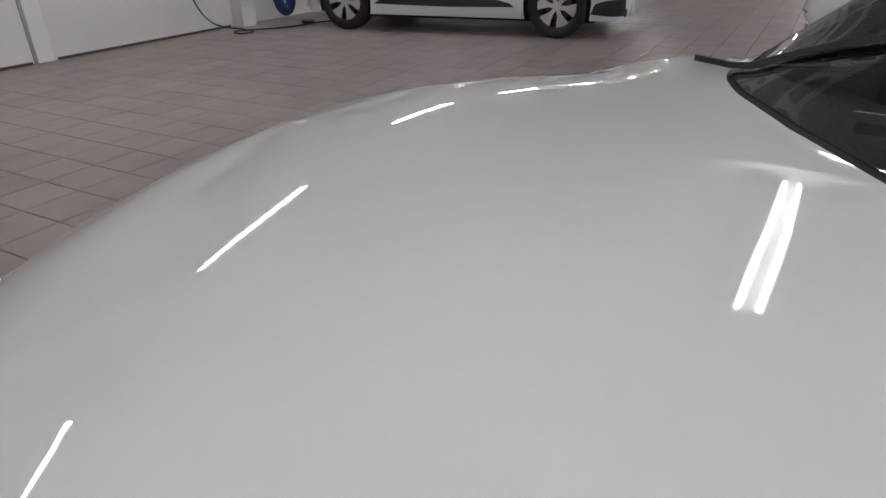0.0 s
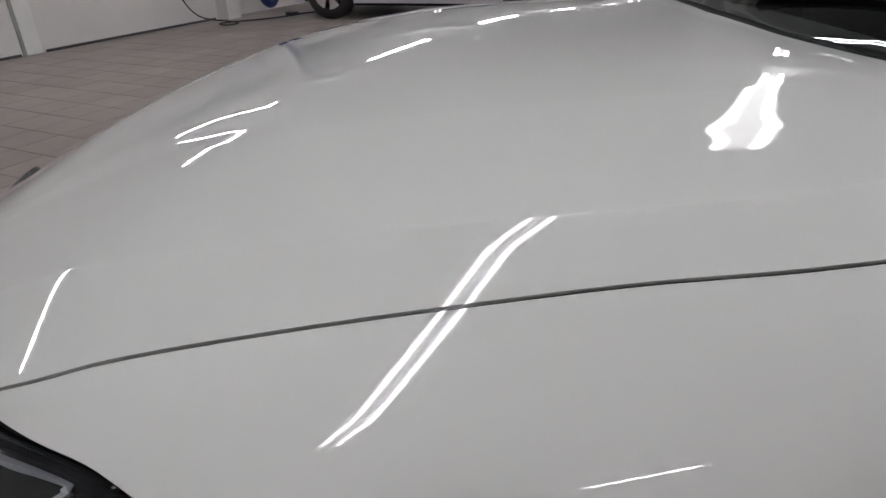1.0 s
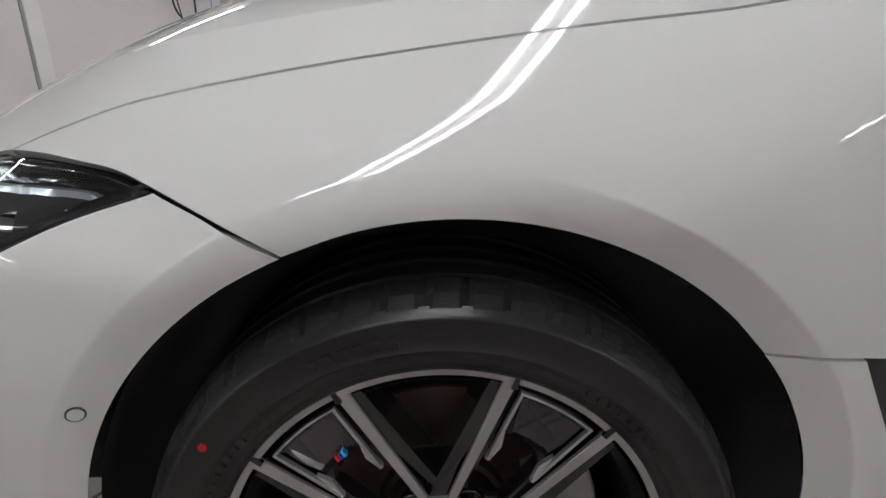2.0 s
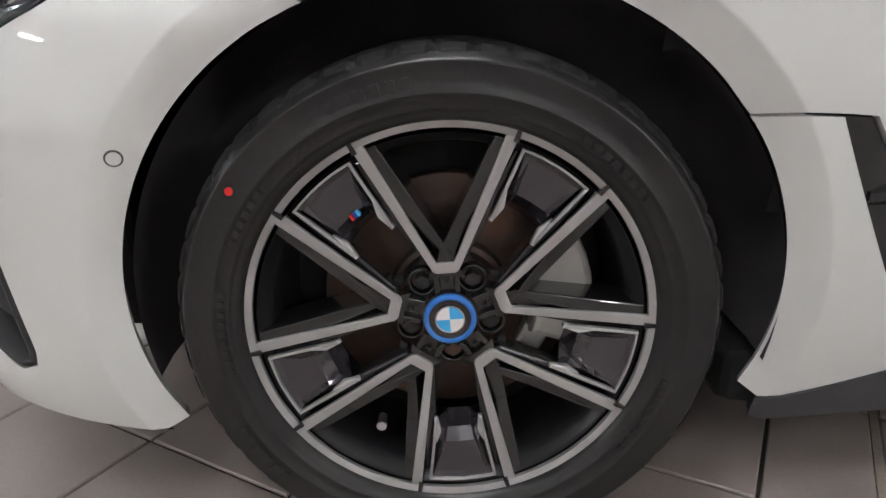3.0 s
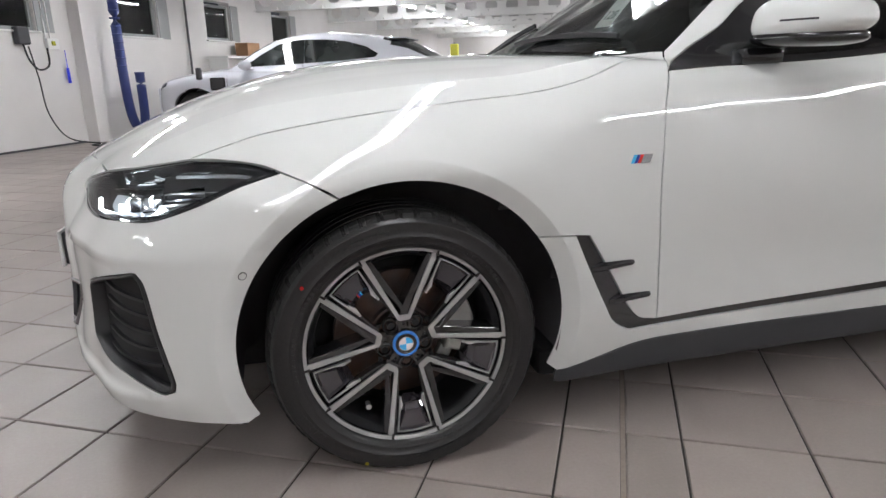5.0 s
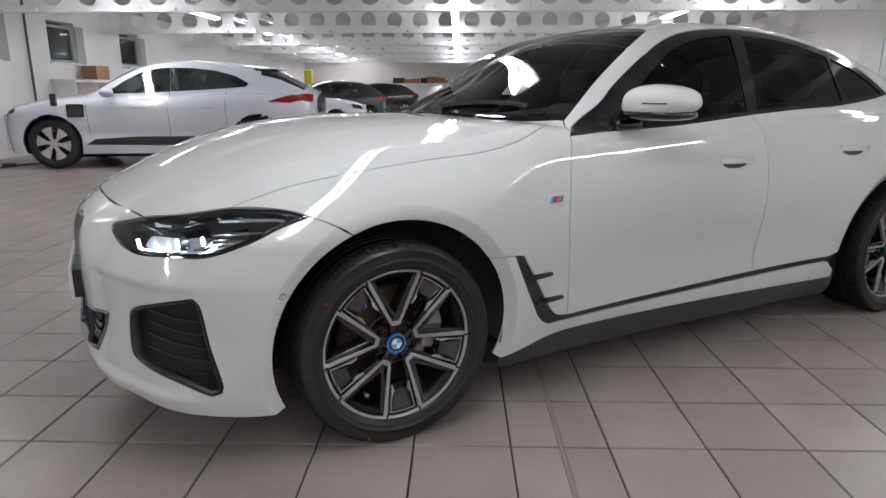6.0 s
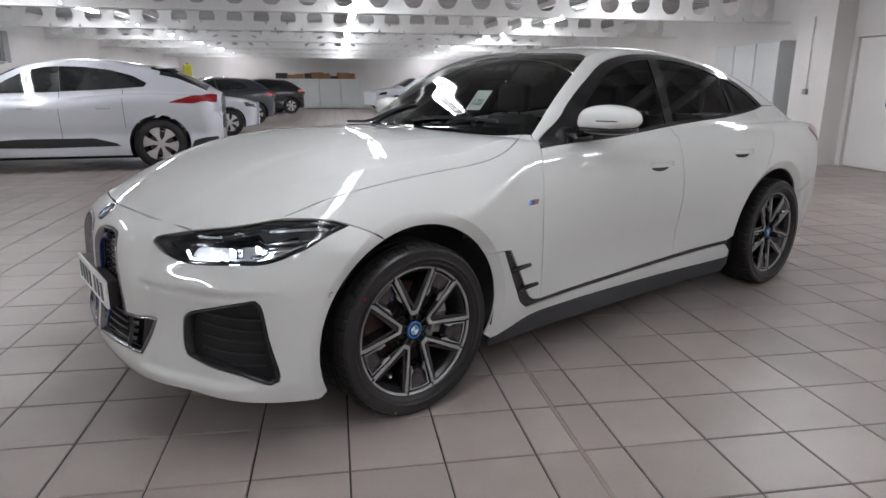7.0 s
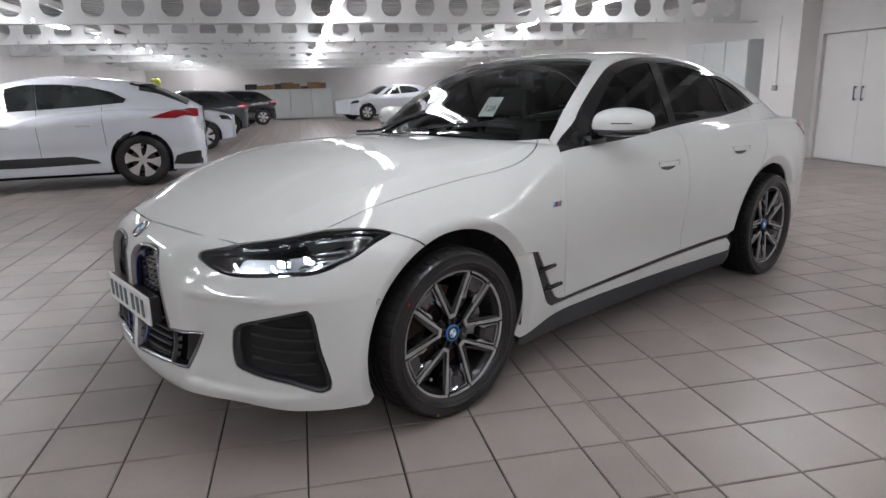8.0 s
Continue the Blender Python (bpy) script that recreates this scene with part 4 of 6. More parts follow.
        for s in (-1, 1):
            fl = [polar(0.146, 90 + s * 13.0), polar(0.1445, 90 + s * 11.2), polar(0.166, 90 + s * 8.6), polar(0.186, 90 + s * 10.1)]
            part("insert_corner", dished(plate_prism(turned(fl if s < 0 else fl[::-1], c), -0.1015, -0.094, 0.0008), 0.0), ALLOY_SILVER, hub, "bright facet at the insert's end")
            # flank from the V spoke down to the insert
            wall = [polar(0.236, 90 + s * 13.2), polar(0.150, 90 + s * 18.6), (-s * 0.0410, 0.080), (-s * 0.0300, 0.067), (-s * 0.0250, 0.076), polar(0.148, 90 + s * 11.8), polar(0.236, 90 + s * 11.6)]
            part("spoke_flank", dished(plate_prism(turned(wall if s < 0 else wall[::-1], c), -0.0965, -0.070, 0.004), 0.018), ALLOY_DARK, hub, "dark gloss spoke flank")
        bx, bz = polar(0.056, c + 90)
        bm = bmesh.new()
        cyl(bm, (bx, -0.050, bz), (bx, -0.070, bz), 0.0105, 0.0095, seg=6)
        part("wheel_bolt", bm, IRON if k == 2 else SATIN_BLACK, hub, "rusty hexagon wheel bolt" if k == 2 else "dark hexagon wheel bolt")
        seat = lathe([(0.0205, -0.050), (0.0205, -0.0665), (0.0190, -0.0680), (0.0165, -0.0680), (0.0150, -0.0660), (0.0145, -0.052)], 24)
        seat = ([(x + bx, y, z + bz) for x, y, z in seat[0]], [], seat[2])
        part("bolt_seat", seat, ALLOY_DARK, hub, smooth=True)
        for s in (-1, 1):
            wing = [(s * 0.0215, 0.071), (s * 0.0365, 0.079), (s * 0.0230, 0.0835), (s * 0.0130, 0.0775)]
            part("pocket_edge", plate_prism(turned(wing if s < 0 else wing[::-1], c), -0.0690, -0.060, 0.001), ALLOY_GREY, hub)
        # root of the V spoke: two ridges with a slot between them
        web = [(-0.0150, 0.030), (0.0150, 0.030), (0.0170, 0.066), (-0.0170, 0.066)]
        part("spoke_root", plate_prism(turned(web[::-1], a), -0.0800, -0.050, 0.0015), ALLOY_DARK, hub)
        for s in (-1, 1):
            rib = [(s * 0.0165, 0.036), (s * 0.0105, 0.036), (s * 0.0085, 0.044), (s * 0.0115, 0.067), (s * 0.0172, 0.068)]
            part("root_rib", plate_prism(turned(rib if s > 0 else rib[::-1], a), -0.0885, -0.076, 0.0018), ALLOY_DARK, hub)
        part("root_slot", plate_prism(turned([(-0.0045, 0.0535), (0.0045, 0.0535), (0.0045, 0.0575), (-0.0045, 0.0575)][::-1], a), -0.0825, -0.078), ALLOY_GREY, hub)
        part("slot_hole", plate_prism(turned([(-0.0030, 0.0475), (0.0030, 0.0475), (0.0030, 0.0520), (-0.0030, 0.0520)][::-1], a), -0.0805, -0.078), SHELL, hub)
    # small tricolour mark on one insert
    for k, mt in enumerate((SKY_BLUE, BADGE_NAVY, BADGE_RED)):
        ca_, r_ = spin + 36 - 3.2 + 1.5 * k, 0.1845
        x_, z_ = polar(r_, ca_)
        q = turned([(-0.0022, -0.004), (0.0014, -0.004), (0.0022, 0.004), (-0.0014, 0.004)], spin + 36 - 90)
        part("tricolour_bar", plate_prism([(x_ + u, z_ + v) for u, v in q][::-1], -0.1008, -0.092), mt, hub)
    bm = bmesh.new()
    cyl(bm, (0, -0.03, 0), (0, -0.086, 0), 0.042, 0.0365, seg=40)
    part("hub_boss", bm, ALLOY_DARK, hub, smooth=False)
    part("cap_ring", lathe([(0.0345, -0.082), (0.0345, -0.0905), (0.0335, -0.0925), (0.0285, -0.0925), (0.0275, -0.0912)], 48), BLUE, hub, "bright blue ring of the centre cap", smooth=True)
    part("cap_face", lathe([(0.0276, -0.0908), (0.0195, -0.0912), (0.0193, -0.0900)], 48), GLOSS_BLACK, hub, "black band of the centre cap", smooth=True)
    part("cap_chrome", lathe([(0.0196, -0.0914), (0.0180, -0.0918), (0.0176, -0.0908)], 48), CHROME, hub, smooth=True)
    for k in range(4):
        part("cap_quarter", plate_prism([(0, 0), *arc(0.0178, 90 * k + spin, 90 * k + 90 + spin, 8)], -0.0912, -0.086), SKY_BLUE if k % 2 else BADGE_WHITE, hub)
    # raised marks on the sidewall, plain bars
    for a0, n, w, r0, h in ((96, 9, 2.2, 0.279, 0.009), (128, 6, 2.6, 0.300, 0.012), (60, 7, 2.2, 0.279, 0.009), (-38, 8, 2.4, 0.279, 0.009), (200, 8, 2.4, 0.298, 0.011), (250, 9, 2.2, 0.279, 0.008), (20, 6, 2.6, 0.300, 0.012)):
        for k in range(n):
            a = a0 - k * w * 1.25 + spin
            y = -0.1307 if r0 < 0.29 else -0.1344
            part("raised_bar", plate_prism(arc(r0, a, a + w * 0.8, 3) + arc(r0 + h, a + w * 0.8, a, 3), y - 0.0009, y + 0.002), RUBBER, hub)
    for a, r, mt in ((142.5, 0.312, BADGE_RED), (-112, 0.325, BADGE_YELLOW)):
        bm = bmesh.new()
        x, z = polar(r, a)
        cyl(bm, (x, -0.1280, z), (x, -0.1348 if r < 0.32 else -0.1318, z), 0.0050, seg=12)
        part("paint_dot", bm, mt, hub)
    bm = bmesh.new()
    x, z = polar(0.203, -120 + spin - 93)
    cyl(bm, (x, -0.045, z), (x, -0.066, z), 0.0065, 0.0055, seg=10)
    cyl(bm, (x, -0.064, z), (x, -0.070, z), 0.0075, 0.0075, seg=8)
    part("valve", bm, ALLOY_SILVER, hub, "silver tyre valve")
    rd = 0.174
    part("brake_disc", lathe([(0.075, -0.022), (0.082, -0.020), (0.085, -0.006), (rd, -0.006), (rd + 0.002, -0.003), (rd + 0.002, 0.016), (rd, 0.018), (0.08, 0.018)], 64), IRON, hub, "rust-tinted iron brake disc", smooth=False)
    bm = bmesh.new()
    cyl(bm, (0, 0.02, 0), (0, -0.055, 0), 0.078, 0.072, seg=40)
    part("hub_bell", bm, IRON, hub)
    ca = 4 if front else 176
    prof = [*arc(0.118, ca - 27, ca + 27, 7), *arc(0.196, ca + 25, ca - 25, 7)]
    part("caliper", plate_prism(prof, -0.050, 0.03, 0.010), CALIPER, hub, "grey brake caliper")
    part("caliper_bridge", plate_prism([*arc(0.112, ca - 40, ca - 24, 4), *arc(0.150, ca - 24, ca - 40, 4)], -0.030, 0.02, 0.006), CALIPER, hub)
    part("splash_shield", lathe([(0.02, 0.04), (0.225, 0.045), (0.225, 0.055)], 48), SHELL, hub)
    return hub


LAMP_GREY = material("lamp_grey", (0.50, 0.52, 0.55), 0.3, 0.3, coat=0.6, grain=0.05, scale=200)
BADGE_YELLOW = material("paint_yellow", (0.45, 0.36, 0.03), 0.6)
SPIN = 92.8
wheel((0, -0.80, HUB_Z), TYRE_R, SPIN, True, False)
rear_wheel = wheel((AXLE, -0.80, HUB_Z), TYRE_R2, 80, False, False)
for x in (0, AXLE):
    copy_thing(rear_wheel, pose(x, 0.80, HUB_Z, 0, 0, 180))

# ---- front lamps, grille, intakes ----
def deep(p, depth):
    """A point set behind the surface."""
    q = np.array([p], float)
    return tuple((q - gradient(q) * depth)[0])


def flip_pts(pts, s):
    return [(x, -y if s else y, z) for x, y, z in pts]


def ribbon(points, width, thick, up=(0, 0, 1)):
    """A flat strip along points, standing on edge against up."""
    pts = [Vector(p) for p in points]
    verts, faces = [], []
    for i, p in enumerate(pts):
        t = (pts[min(i + 1, len(pts) - 1)] - pts[max(i - 1, 0)]).normalized()
        u = (Vector(up) - t * t.dot(Vector(up))).normalized()
        w = t.cross(u)
        verts += [tuple(p + u * a * width / 2 + w * b * thick / 2) for a, b in ((-1, -1), (1, -1), (1, 1), (-1, 1))]
    n = len(pts)
    for i in range(n - 1):
        faces += [(4 * i + k, 4 * i + (k + 1) % 4, 4 * i + 4 + (k + 1) % 4, 4 * i + 4 + k) for k in range(4)]
    faces += [(3, 2, 1, 0), tuple(4 * (n - 1) + k for k in range(4))]
    return verts, [], faces


def line(pts, depth, n=24):
    """Dense points behind the surface along a soft line."""
    q = smooth_curve([Nose.flat(p) for p in pts], 0.01)
    o, d = Nose.rays(np.array(q))
    p = meet(o, d)
    return [tuple(v) for v in p - gradient(p) * depth]


for s in (False, True):
    lamp = skin("headlamp", Nose, lamp_loop, GLASS_CLEAR, car, "lit headlamp with a clear cover and dark housing", flip=s, gap=0.003, depth=0.004, step=0.018)
    lamp.visible_shadow = False
    rim_band("bezel", Nose, inset_loop(lamp_loop, 0.002), 0.015, GLOSS_BLACK, lamp, proud=-0.004, flip=s, thick=0.05, label="gloss black lamp border")
    back_loop = inset_loop(lamp_loop, 0.012)
    skin("housing", Nose, back_loop, GLOSS_BLACK, lamp, "dark lamp housing", flip=s, gap=0.0, depth=0.004, step=0.02, proud=-0.058)
    chevron = line([on_side(-0.52, 0.795), on_side(-0.43, 0.799), on_side(-0.345, 0.790), on_side(-0.39, 0.766), on_side(-0.49, 0.730), on_side(-0.575, 0.706)], 0.028)
    part("chevron", ribbon(flip_pts(chevron, s), 0.019, 0.012), LAMP_GREY, lamp, "pale silver chevron inside the lamp")
    bowl = outline(Nose, [on_front(-0.575, 0.700), on_front(-0.62, 0.690), on_front(-0.70, 0.694), on_side(-0.60, 0.702), on_side(-0.50, 0.730), on_side(-0.43, 0.757), on_side(-0.41, 0.778), on_side(-0.50, 0.782), on_front(-0.72, 0.752), on_front(-0.64, 0.738), on_front(-0.59, 0.725), on_front(-0.575, 0.700)])
    skin("reflector", Nose, bowl, LAMP_GREY, lamp, "pale grey reflector inside the lamp", flip=s, gap=0.0, depth=0.010, step=0.02, proud=-0.046)
    for k in range(6):
        z = 0.702 + 0.013 * k
        fin = line([on_front(-0.79, z + 0.004), on_side(-0.55, z + 0.014), on_side(-0.455 + 0.012 * k, z + 0.022)], 0.034)
        part("fin", ribbon(flip_pts(fin, s), 0.004, 0.026), CHROME_DARK if k % 2 else ALLOY_SILVER, lamp)
    for arm in ([on_front(-0.577, 0.712), on_front(-0.586, 0.698), on_front(-0.603, 0.690), on_front(-0.65, 0.690), on_front(-0.706, 0.694)],
                [on_front(-0.712, 0.716), on_front(-0.722, 0.700), on_front(-0.743, 0.693), on_front(-0.80, 0.698), on_front(-0.835, 0.706), on_side(-0.544, 0.727)]):
        low = line(arm, 0.014)
        part("running_light", tube_path(flip_pts(low[::2] + [low[-1]], s), 0.0050), LED, lamp, "lit white bracket of the running light")
    for yy, zz, w in ((-0.739, 0.728, 0.026), (-0.803, 0.744, 0.022)):
        c = deep(on_front(yy, zz), 0.030)
        q = deep(on_front(yy, zz), 0.024)
        for who, bm, mt, what in (("projector", boxes(((c[0] - 0.010, c[1] - w, c[2] - 0.017), (c[0] + 0.02, c[1] + w, c[2] + 0.018)), bevel=0.007), CHROME_DARK, "bright lamp module"),
                                  ("lamp_lens", boxes(((q[0] - 0.012, q[1] - w * 0.8, q[2] - 0.011), (q[0] - 0.002, q[1] + w * 0.8, q[2] + 0.012)), bevel=0.005), LED, "lit cool white lens")):
            if s:
                bmesh.ops.scale(bm, vec=(1, -1, 1), verts=bm.verts)
                bmesh.ops.reverse_faces(bm, faces=bm.faces)
            part(who, bm, mt, lamp, what)
    # fog intake with louvres
    fog = skin("corner_intake", Nose, fog_loop, SHELL, car, "gloss black corner intake with louvres", flip=s, gap=0.0, depth=0.02, proud=-0.034)
    rim_band("intake_edge", Nose, fog_loop, 0.011, SATIN_BLACK, fog, proud=0.0015, flip=s, thick=0.035)
    for k in range(5):
        z = 0.345 + 0.040 * k
        fin = line([on_front(-0.665, z + 0.004), on_front(-0.74, z), on_front(-0.80, z - 0.004), on_side(-0.600, z - 0.008)], 0.030)
        part("louvre", ribbon(flip_pts(fin, s), 0.007, 0.010), SATIN_BLACK, fog)
    # grille
    gr = skin("grille", Nose, grille_loop, GLOSS_BLACK, car, "closed black kidney grille with a fine pattern", flip=s, gap=0.0, depth=0.01, proud=-0.028)
    rim_band("grille_frame", Nose, grille_loop, 0.012, CHROME_DARK, gr, proud=0.004, flip=s, thick=0.03, label="satin grey grille frame")
    acc = line([on_front(-0.040, 0.50), on_front(-0.040, 0.60), on_front(-0.052, 0.665), on_front(-0.085, 0.700), on_front(-0.13, 0.708)], 0.016)
    part("blue_accent", ribbon(flip_pts(acc, s), 0.016, 0.012, (0, 0.6, 0.3)), ACCENT_BLUE, gr, "blue accent strip in the grille")
    for k in range(6):
        for j in range(5):
            y, z = -0.095 - 0.040 * j - 0.006 * k, 0.690 - 0.024 * k
            if y < -0.215 - 0.012 * k:
                continue
            c = deep(on_front(y, z), 0.024)
            part("grille_dash", boxes(((c[0] - 0.003, (-c[1] if s else c[1]) - 0.010, c[2] - 0.002), (c[0] + 0.003, (-c[1] if s else c[1]) + 0.010, c[2] + 0.002))), SATIN_BLACK, gr)
    for k in range(4):
        bar = line([on_front(-0.03, 0.352 + 0.028 * k), on_front(-0.2, 0.354 + 0.028 * k), on_front(-0.322, 0.356 + 0.027 * k)], 0.014)
        part("grille_bar", ribbon(flip_pts(bar, s), 0.010, 0.016), SATIN_BLACK, gr)
    bar = line([on_front(-0.10, 0.345), on_front(-0.12, 0.39), on_front(-0.13, 0.45)], 0.006)
    part("blue_accent", ribbon(flip_pts(bar, s), 0.016, 0.012, (0, 1, 0)), ACCENT_BLUE, gr, "blue accent strip in the lower grille")
    cheek = line([on_front(-0.338, 0.325), on_front(-0.350, 0.38), on_front(-0.352, 0.446)], 0.006)
    part("grille_cheek", ribbon(flip_pts(cheek, s), 0.03, 0.012, (0.2, 1, 0)), SKIRT_GREY, gr)
    # side vent with its long strip
    vent_loop = outline(Around, L_vent_back, [strip_top(0.732), strip_top(1.3), strip_top(2.0), strip_top(2.31)], [strip_top(2.31), strip_low(2.32)], [strip_low(2.32), strip_low(2.0), strip_low(1.3), strip_low(0.65)], L_vent_front[::-1], [L_vent_front[0], L_vent_back[0]])
    vent = skin("side_vent", Around, vent_loop, GLOSS_BLACK, car, "gloss black side vent running into a long strip", flip=s, gap=0.001, depth=0.012, proud=-0.006, step=0.015)
    for x0, x1, z in ((0.535, 0.630, 0.498), (0.600, 0.694, 0.396)):
        a, b = on_side(x0, z - 0.006), on_side(x1, z)
        bm = bmesh.new()
        ring = []
        for x, y, zz, h, t in ((x0 - 0.03, a[1] + 0.004, z - 0.008, 0.013, 0.004), (x0 + 0.01, a[1] - 0.006, z - 0.003, 0.0125, 0.006), (x1 - 0.01, b[1] - 0.010, z, 0.0085, 0.006), (x1, b[1] - 0.006, z + 0.001, 0.006, 0.004)):
            ring.append([bm.verts.new((x, (y + dy) * (-1 if s else 1), zz + dz)) for dy, dz in ((-t, -h * 0.4), (-t, h * 0.4), (t, h), (t + 0.006, 0), (t, -h))])
        for r0, r1 in zip(ring, ring[1:]):
            for i in range(5):
                bm.faces.new((r0[i], r0[(i + 1) % 5], r1[(i + 1) % 5], r1[i]))
        bm.faces.new(ring[0])
        bm.faces.new(ring[-1][::-1])
        bmesh.ops.recalc_face_normals(bm, faces=bm.faces)
        part("vent_fin", bm, GLOSS_BLACK, vent)
    # lower skirt
    low_line = [sill_back, on_side(2.2, 0.236), on_side(1.5, 0.246), on_side(0.9, 0.246), on_side(0.69, 0.239), on_side(0.56, 0.212), on_side(0.434, 0.184)]
    skirt = outline(Around, low_line[::-1], [sill_back, on_side(2.38, 0.15)], [on_side(2.38, 0.15), on_side(1.5, 0.148), on_side(0.7, 0.148), on_side(0.430, 0.155)], [on_side(0.430, 0.155), on_side(0.434, 0.184)])
    skin("side_skirt", Around, skirt, SKIRT_GREY, car, "dark grey plastic side skirt", flip=s, gap=-0.004, depth=0.05, proud=0.004)
    # mirror
    m = bmesh.new()
    bmesh.ops.create_uvsphere(m, u_segments=40, v_segments=24, radius=1)
    for v in m.verts:
        c = v.co.copy()
        e = [math.copysign(abs(t) ** 0.72, t) for t in c]
        v.co = Vector((0.965 + 0.088 * e[0] + 0.030 * -e[1], -0.985 + 0.112 * e[1] * (1 - 0.12 * e[2]), 1.108 + 0.052 * e[2] * (1 - 0.25 * max(-e[1], 0)) - 0.004 * e[1]))
    if s:
        bmesh.ops.scale(m, vec=(1, -1, 1), verts=m.verts)
        bmesh.ops.reverse_faces(m, faces=m.faces)
    mir = part("door_mirror", m, PAINT, car, "white door mirror on a gloss black foot", smooth=True)
    m = bmesh.new()
    bmesh.ops.create_uvsphere(m, u_segments=32, v_segments=16, radius=1)
    for v in m.verts:
        e = [math.copysign(abs(t) ** 0.75, t) for t in v.co]
        v.co = Vector((0.968 + 0.089 * e[0] + 0.030 * -e[1], -0.975 + 0.108 * e[1], 1.068 + 0.020 * e[2]))
    arm = box(m, (0.86, -0.90, 1.015), (0.98, -0.77, 1.050), 0.012)
    if s:
        bmesh.ops.scale(m, vec=(1, -1, 1), verts=m.verts)
        bmesh.ops.reverse_faces(m, faces=m.faces)
    part("mirror_foot", m, GLOSS_BLACK, mir, "gloss black mirror underside and foot", smooth=True)
    mir.location = (0.0142, -0.1932 if s else 0.1932, -0.2338)
    mir.scale = (1.12, 1.12, 1.22)
    part("mirror_seam", ribbon(flip_pts([(0.925 - 0.007 * k, -0.892 - 0.012 * k, 1.102) for k in range(4)] + [(0.888, -0.95, 1.102), (0.882, -0.99, 1.102), (0.895, -1.03, 1.102), (0.915, -1.06, 1.102)], s), 0.004, 0.012), SATIN_BLACK, mir)
    # door handles, each over a black patch painted for the recess's shade
    for x, z, who in ((1.603, 0.858, "front"), (2.398, 0.880, "rear")):
        pocket = outline(Around, [on_side(x - 0.015 + 0.072 * math.cos(radians(a)), z - 0.004 + 0.020 * math.sin(radians(a))) for a in range(0, 361, 20)])
        hd = skin("door_handle", Around, pocket, SATIN_BLACK, car, "body-coloured door handle over a black patch for the pocket's shade", flip=s, gap=0.0, depth=0.002, proud=0.0012)
        grip = [Vector(on_side(x - 0.10 + 0.02 * k, z + 0.012 - 0.0004 * k)) + Vector((0, -0.014 * math.sin(math.pi * min(max((k - 0.0) / 10, 0), 1)) ** 0.5, 0)) for k in range(11)]
        part("grip", ribbon(flip_pts([tuple(v) for v in grip], s), 0.026, 0.009), PAINT, hd)
    # badge on the fender
    for k, (w, mt) in enumerate(((0.009, SKY_BLUE), (0.009, BADGE_NAVY), (0.009, BADGE_RED), (0.027, CHROME_DARK))):
        x = 0.612 + sum((0.0095, 0.0095, 0.0095, 0.027)[:k])
        q = [on_side(x + a, 0.776 + b) for a, b in ((-0.006, -0.011), (w - 0.006, -0.011), (w + 0.004, 0.011), (0.004, 0.011))]
        bm = bmesh.new()
        lo = [bm.verts.new((px, (py - 0.0005) * (-1 if s else 1), pz)) for px, py, pz in q]
        hi = [bm.verts.new((px, (py - 0.003) * (-1 if s else 1), pz)) for px, py, pz in q]
        bm.faces.new(hi)
        for i in range(4):
            bm.faces.new((lo[i], lo[(i + 1) % 4], hi[(i + 1) % 4], hi[i]))
        bmesh.ops.recalc_face_normals(bm, faces=bm.faces)
        part("fender_badge", bm, mt, car, "small striped badge on the fender")
    # parking sensor
    c = np.array([on_side(-0.376, 0.569)])
    nrm = Vector(gradient(c)[0])
    c = Vector(c[0])
    bm = bmesh.new()
    bmesh.ops.create_cone(bm, cap_ends=True, segments=24, radius1=0.0088, radius2=0.0082, depth=0.003)
    bmesh.ops.transform(bm, matrix=Matrix.Translation(c) @ nrm.to_track_quat("Z", "Y").to_matrix().to_4x4(), verts=bm.verts)
    if s:
        bmesh.ops.scale(bm, vec=(1, -1, 1), verts=bm.verts)
    sen = part("parking_sensor", bm, PAINT, car, "round parking sensor in the bumper")
    bm = bmesh.new()
    bmesh.ops.create_cone(bm, cap_ends=True, segments=24, radius1=0.0104, radius2=0.0104, depth=0.0012)
    bmesh.ops.transform(bm, matrix=Matrix.Translation(c) @ nrm.to_track_quat("Z", "Y").to_matrix().to_4x4(), verts=bm.verts)
    if s:
        bmesh.ops.scale(bm, vec=(1, -1, 1), verts=bm.verts)
    part("sensor_ring", bm, SKIRT_GREY, sen)
    # tail lamp
    tl = outline(Tail, [on_side(3.42, 0.985), on_side(3.55, 1.0), on_side(3.66, 1.0), (3.84, -0.55, 0.98)], [(3.84, -0.55, 0.98), (3.87, -0.5, 0.90)], [(3.87, -0.5, 0.90), on_side(3.70, 0.88), on_side(3.60, 0.91), on_side(3.42, 0.985)])
    skin("tail_lamp", Tail, tl, RED_LENS, car, "red tail lamp", flip=s, gap=0.0, depth=0.01, proud=0.006)

# number plate with plain dark bars for its characters
plate = part("number_plate", boxes(((-0.950, -0.26, 0.450), (-0.940, 0.26, 0.561)), bevel=0.003), PLATE, car, "white number plate with dark bars")
for k in range(7):
    y = 0.205 - 0.062 * k - (0.03 if k > 3 else 0)
    part("plate_bar", boxes(((-0.9525, y - 0.016, 0.472), (-0.9495, y + 0.016, 0.540))), INK, plate)
part("plate_carrier", boxes(((-0.941, -0.255, 0.455), (-0.90, 0.255, 0.556)), bevel=0.006), SATIN_BLACK, plate)

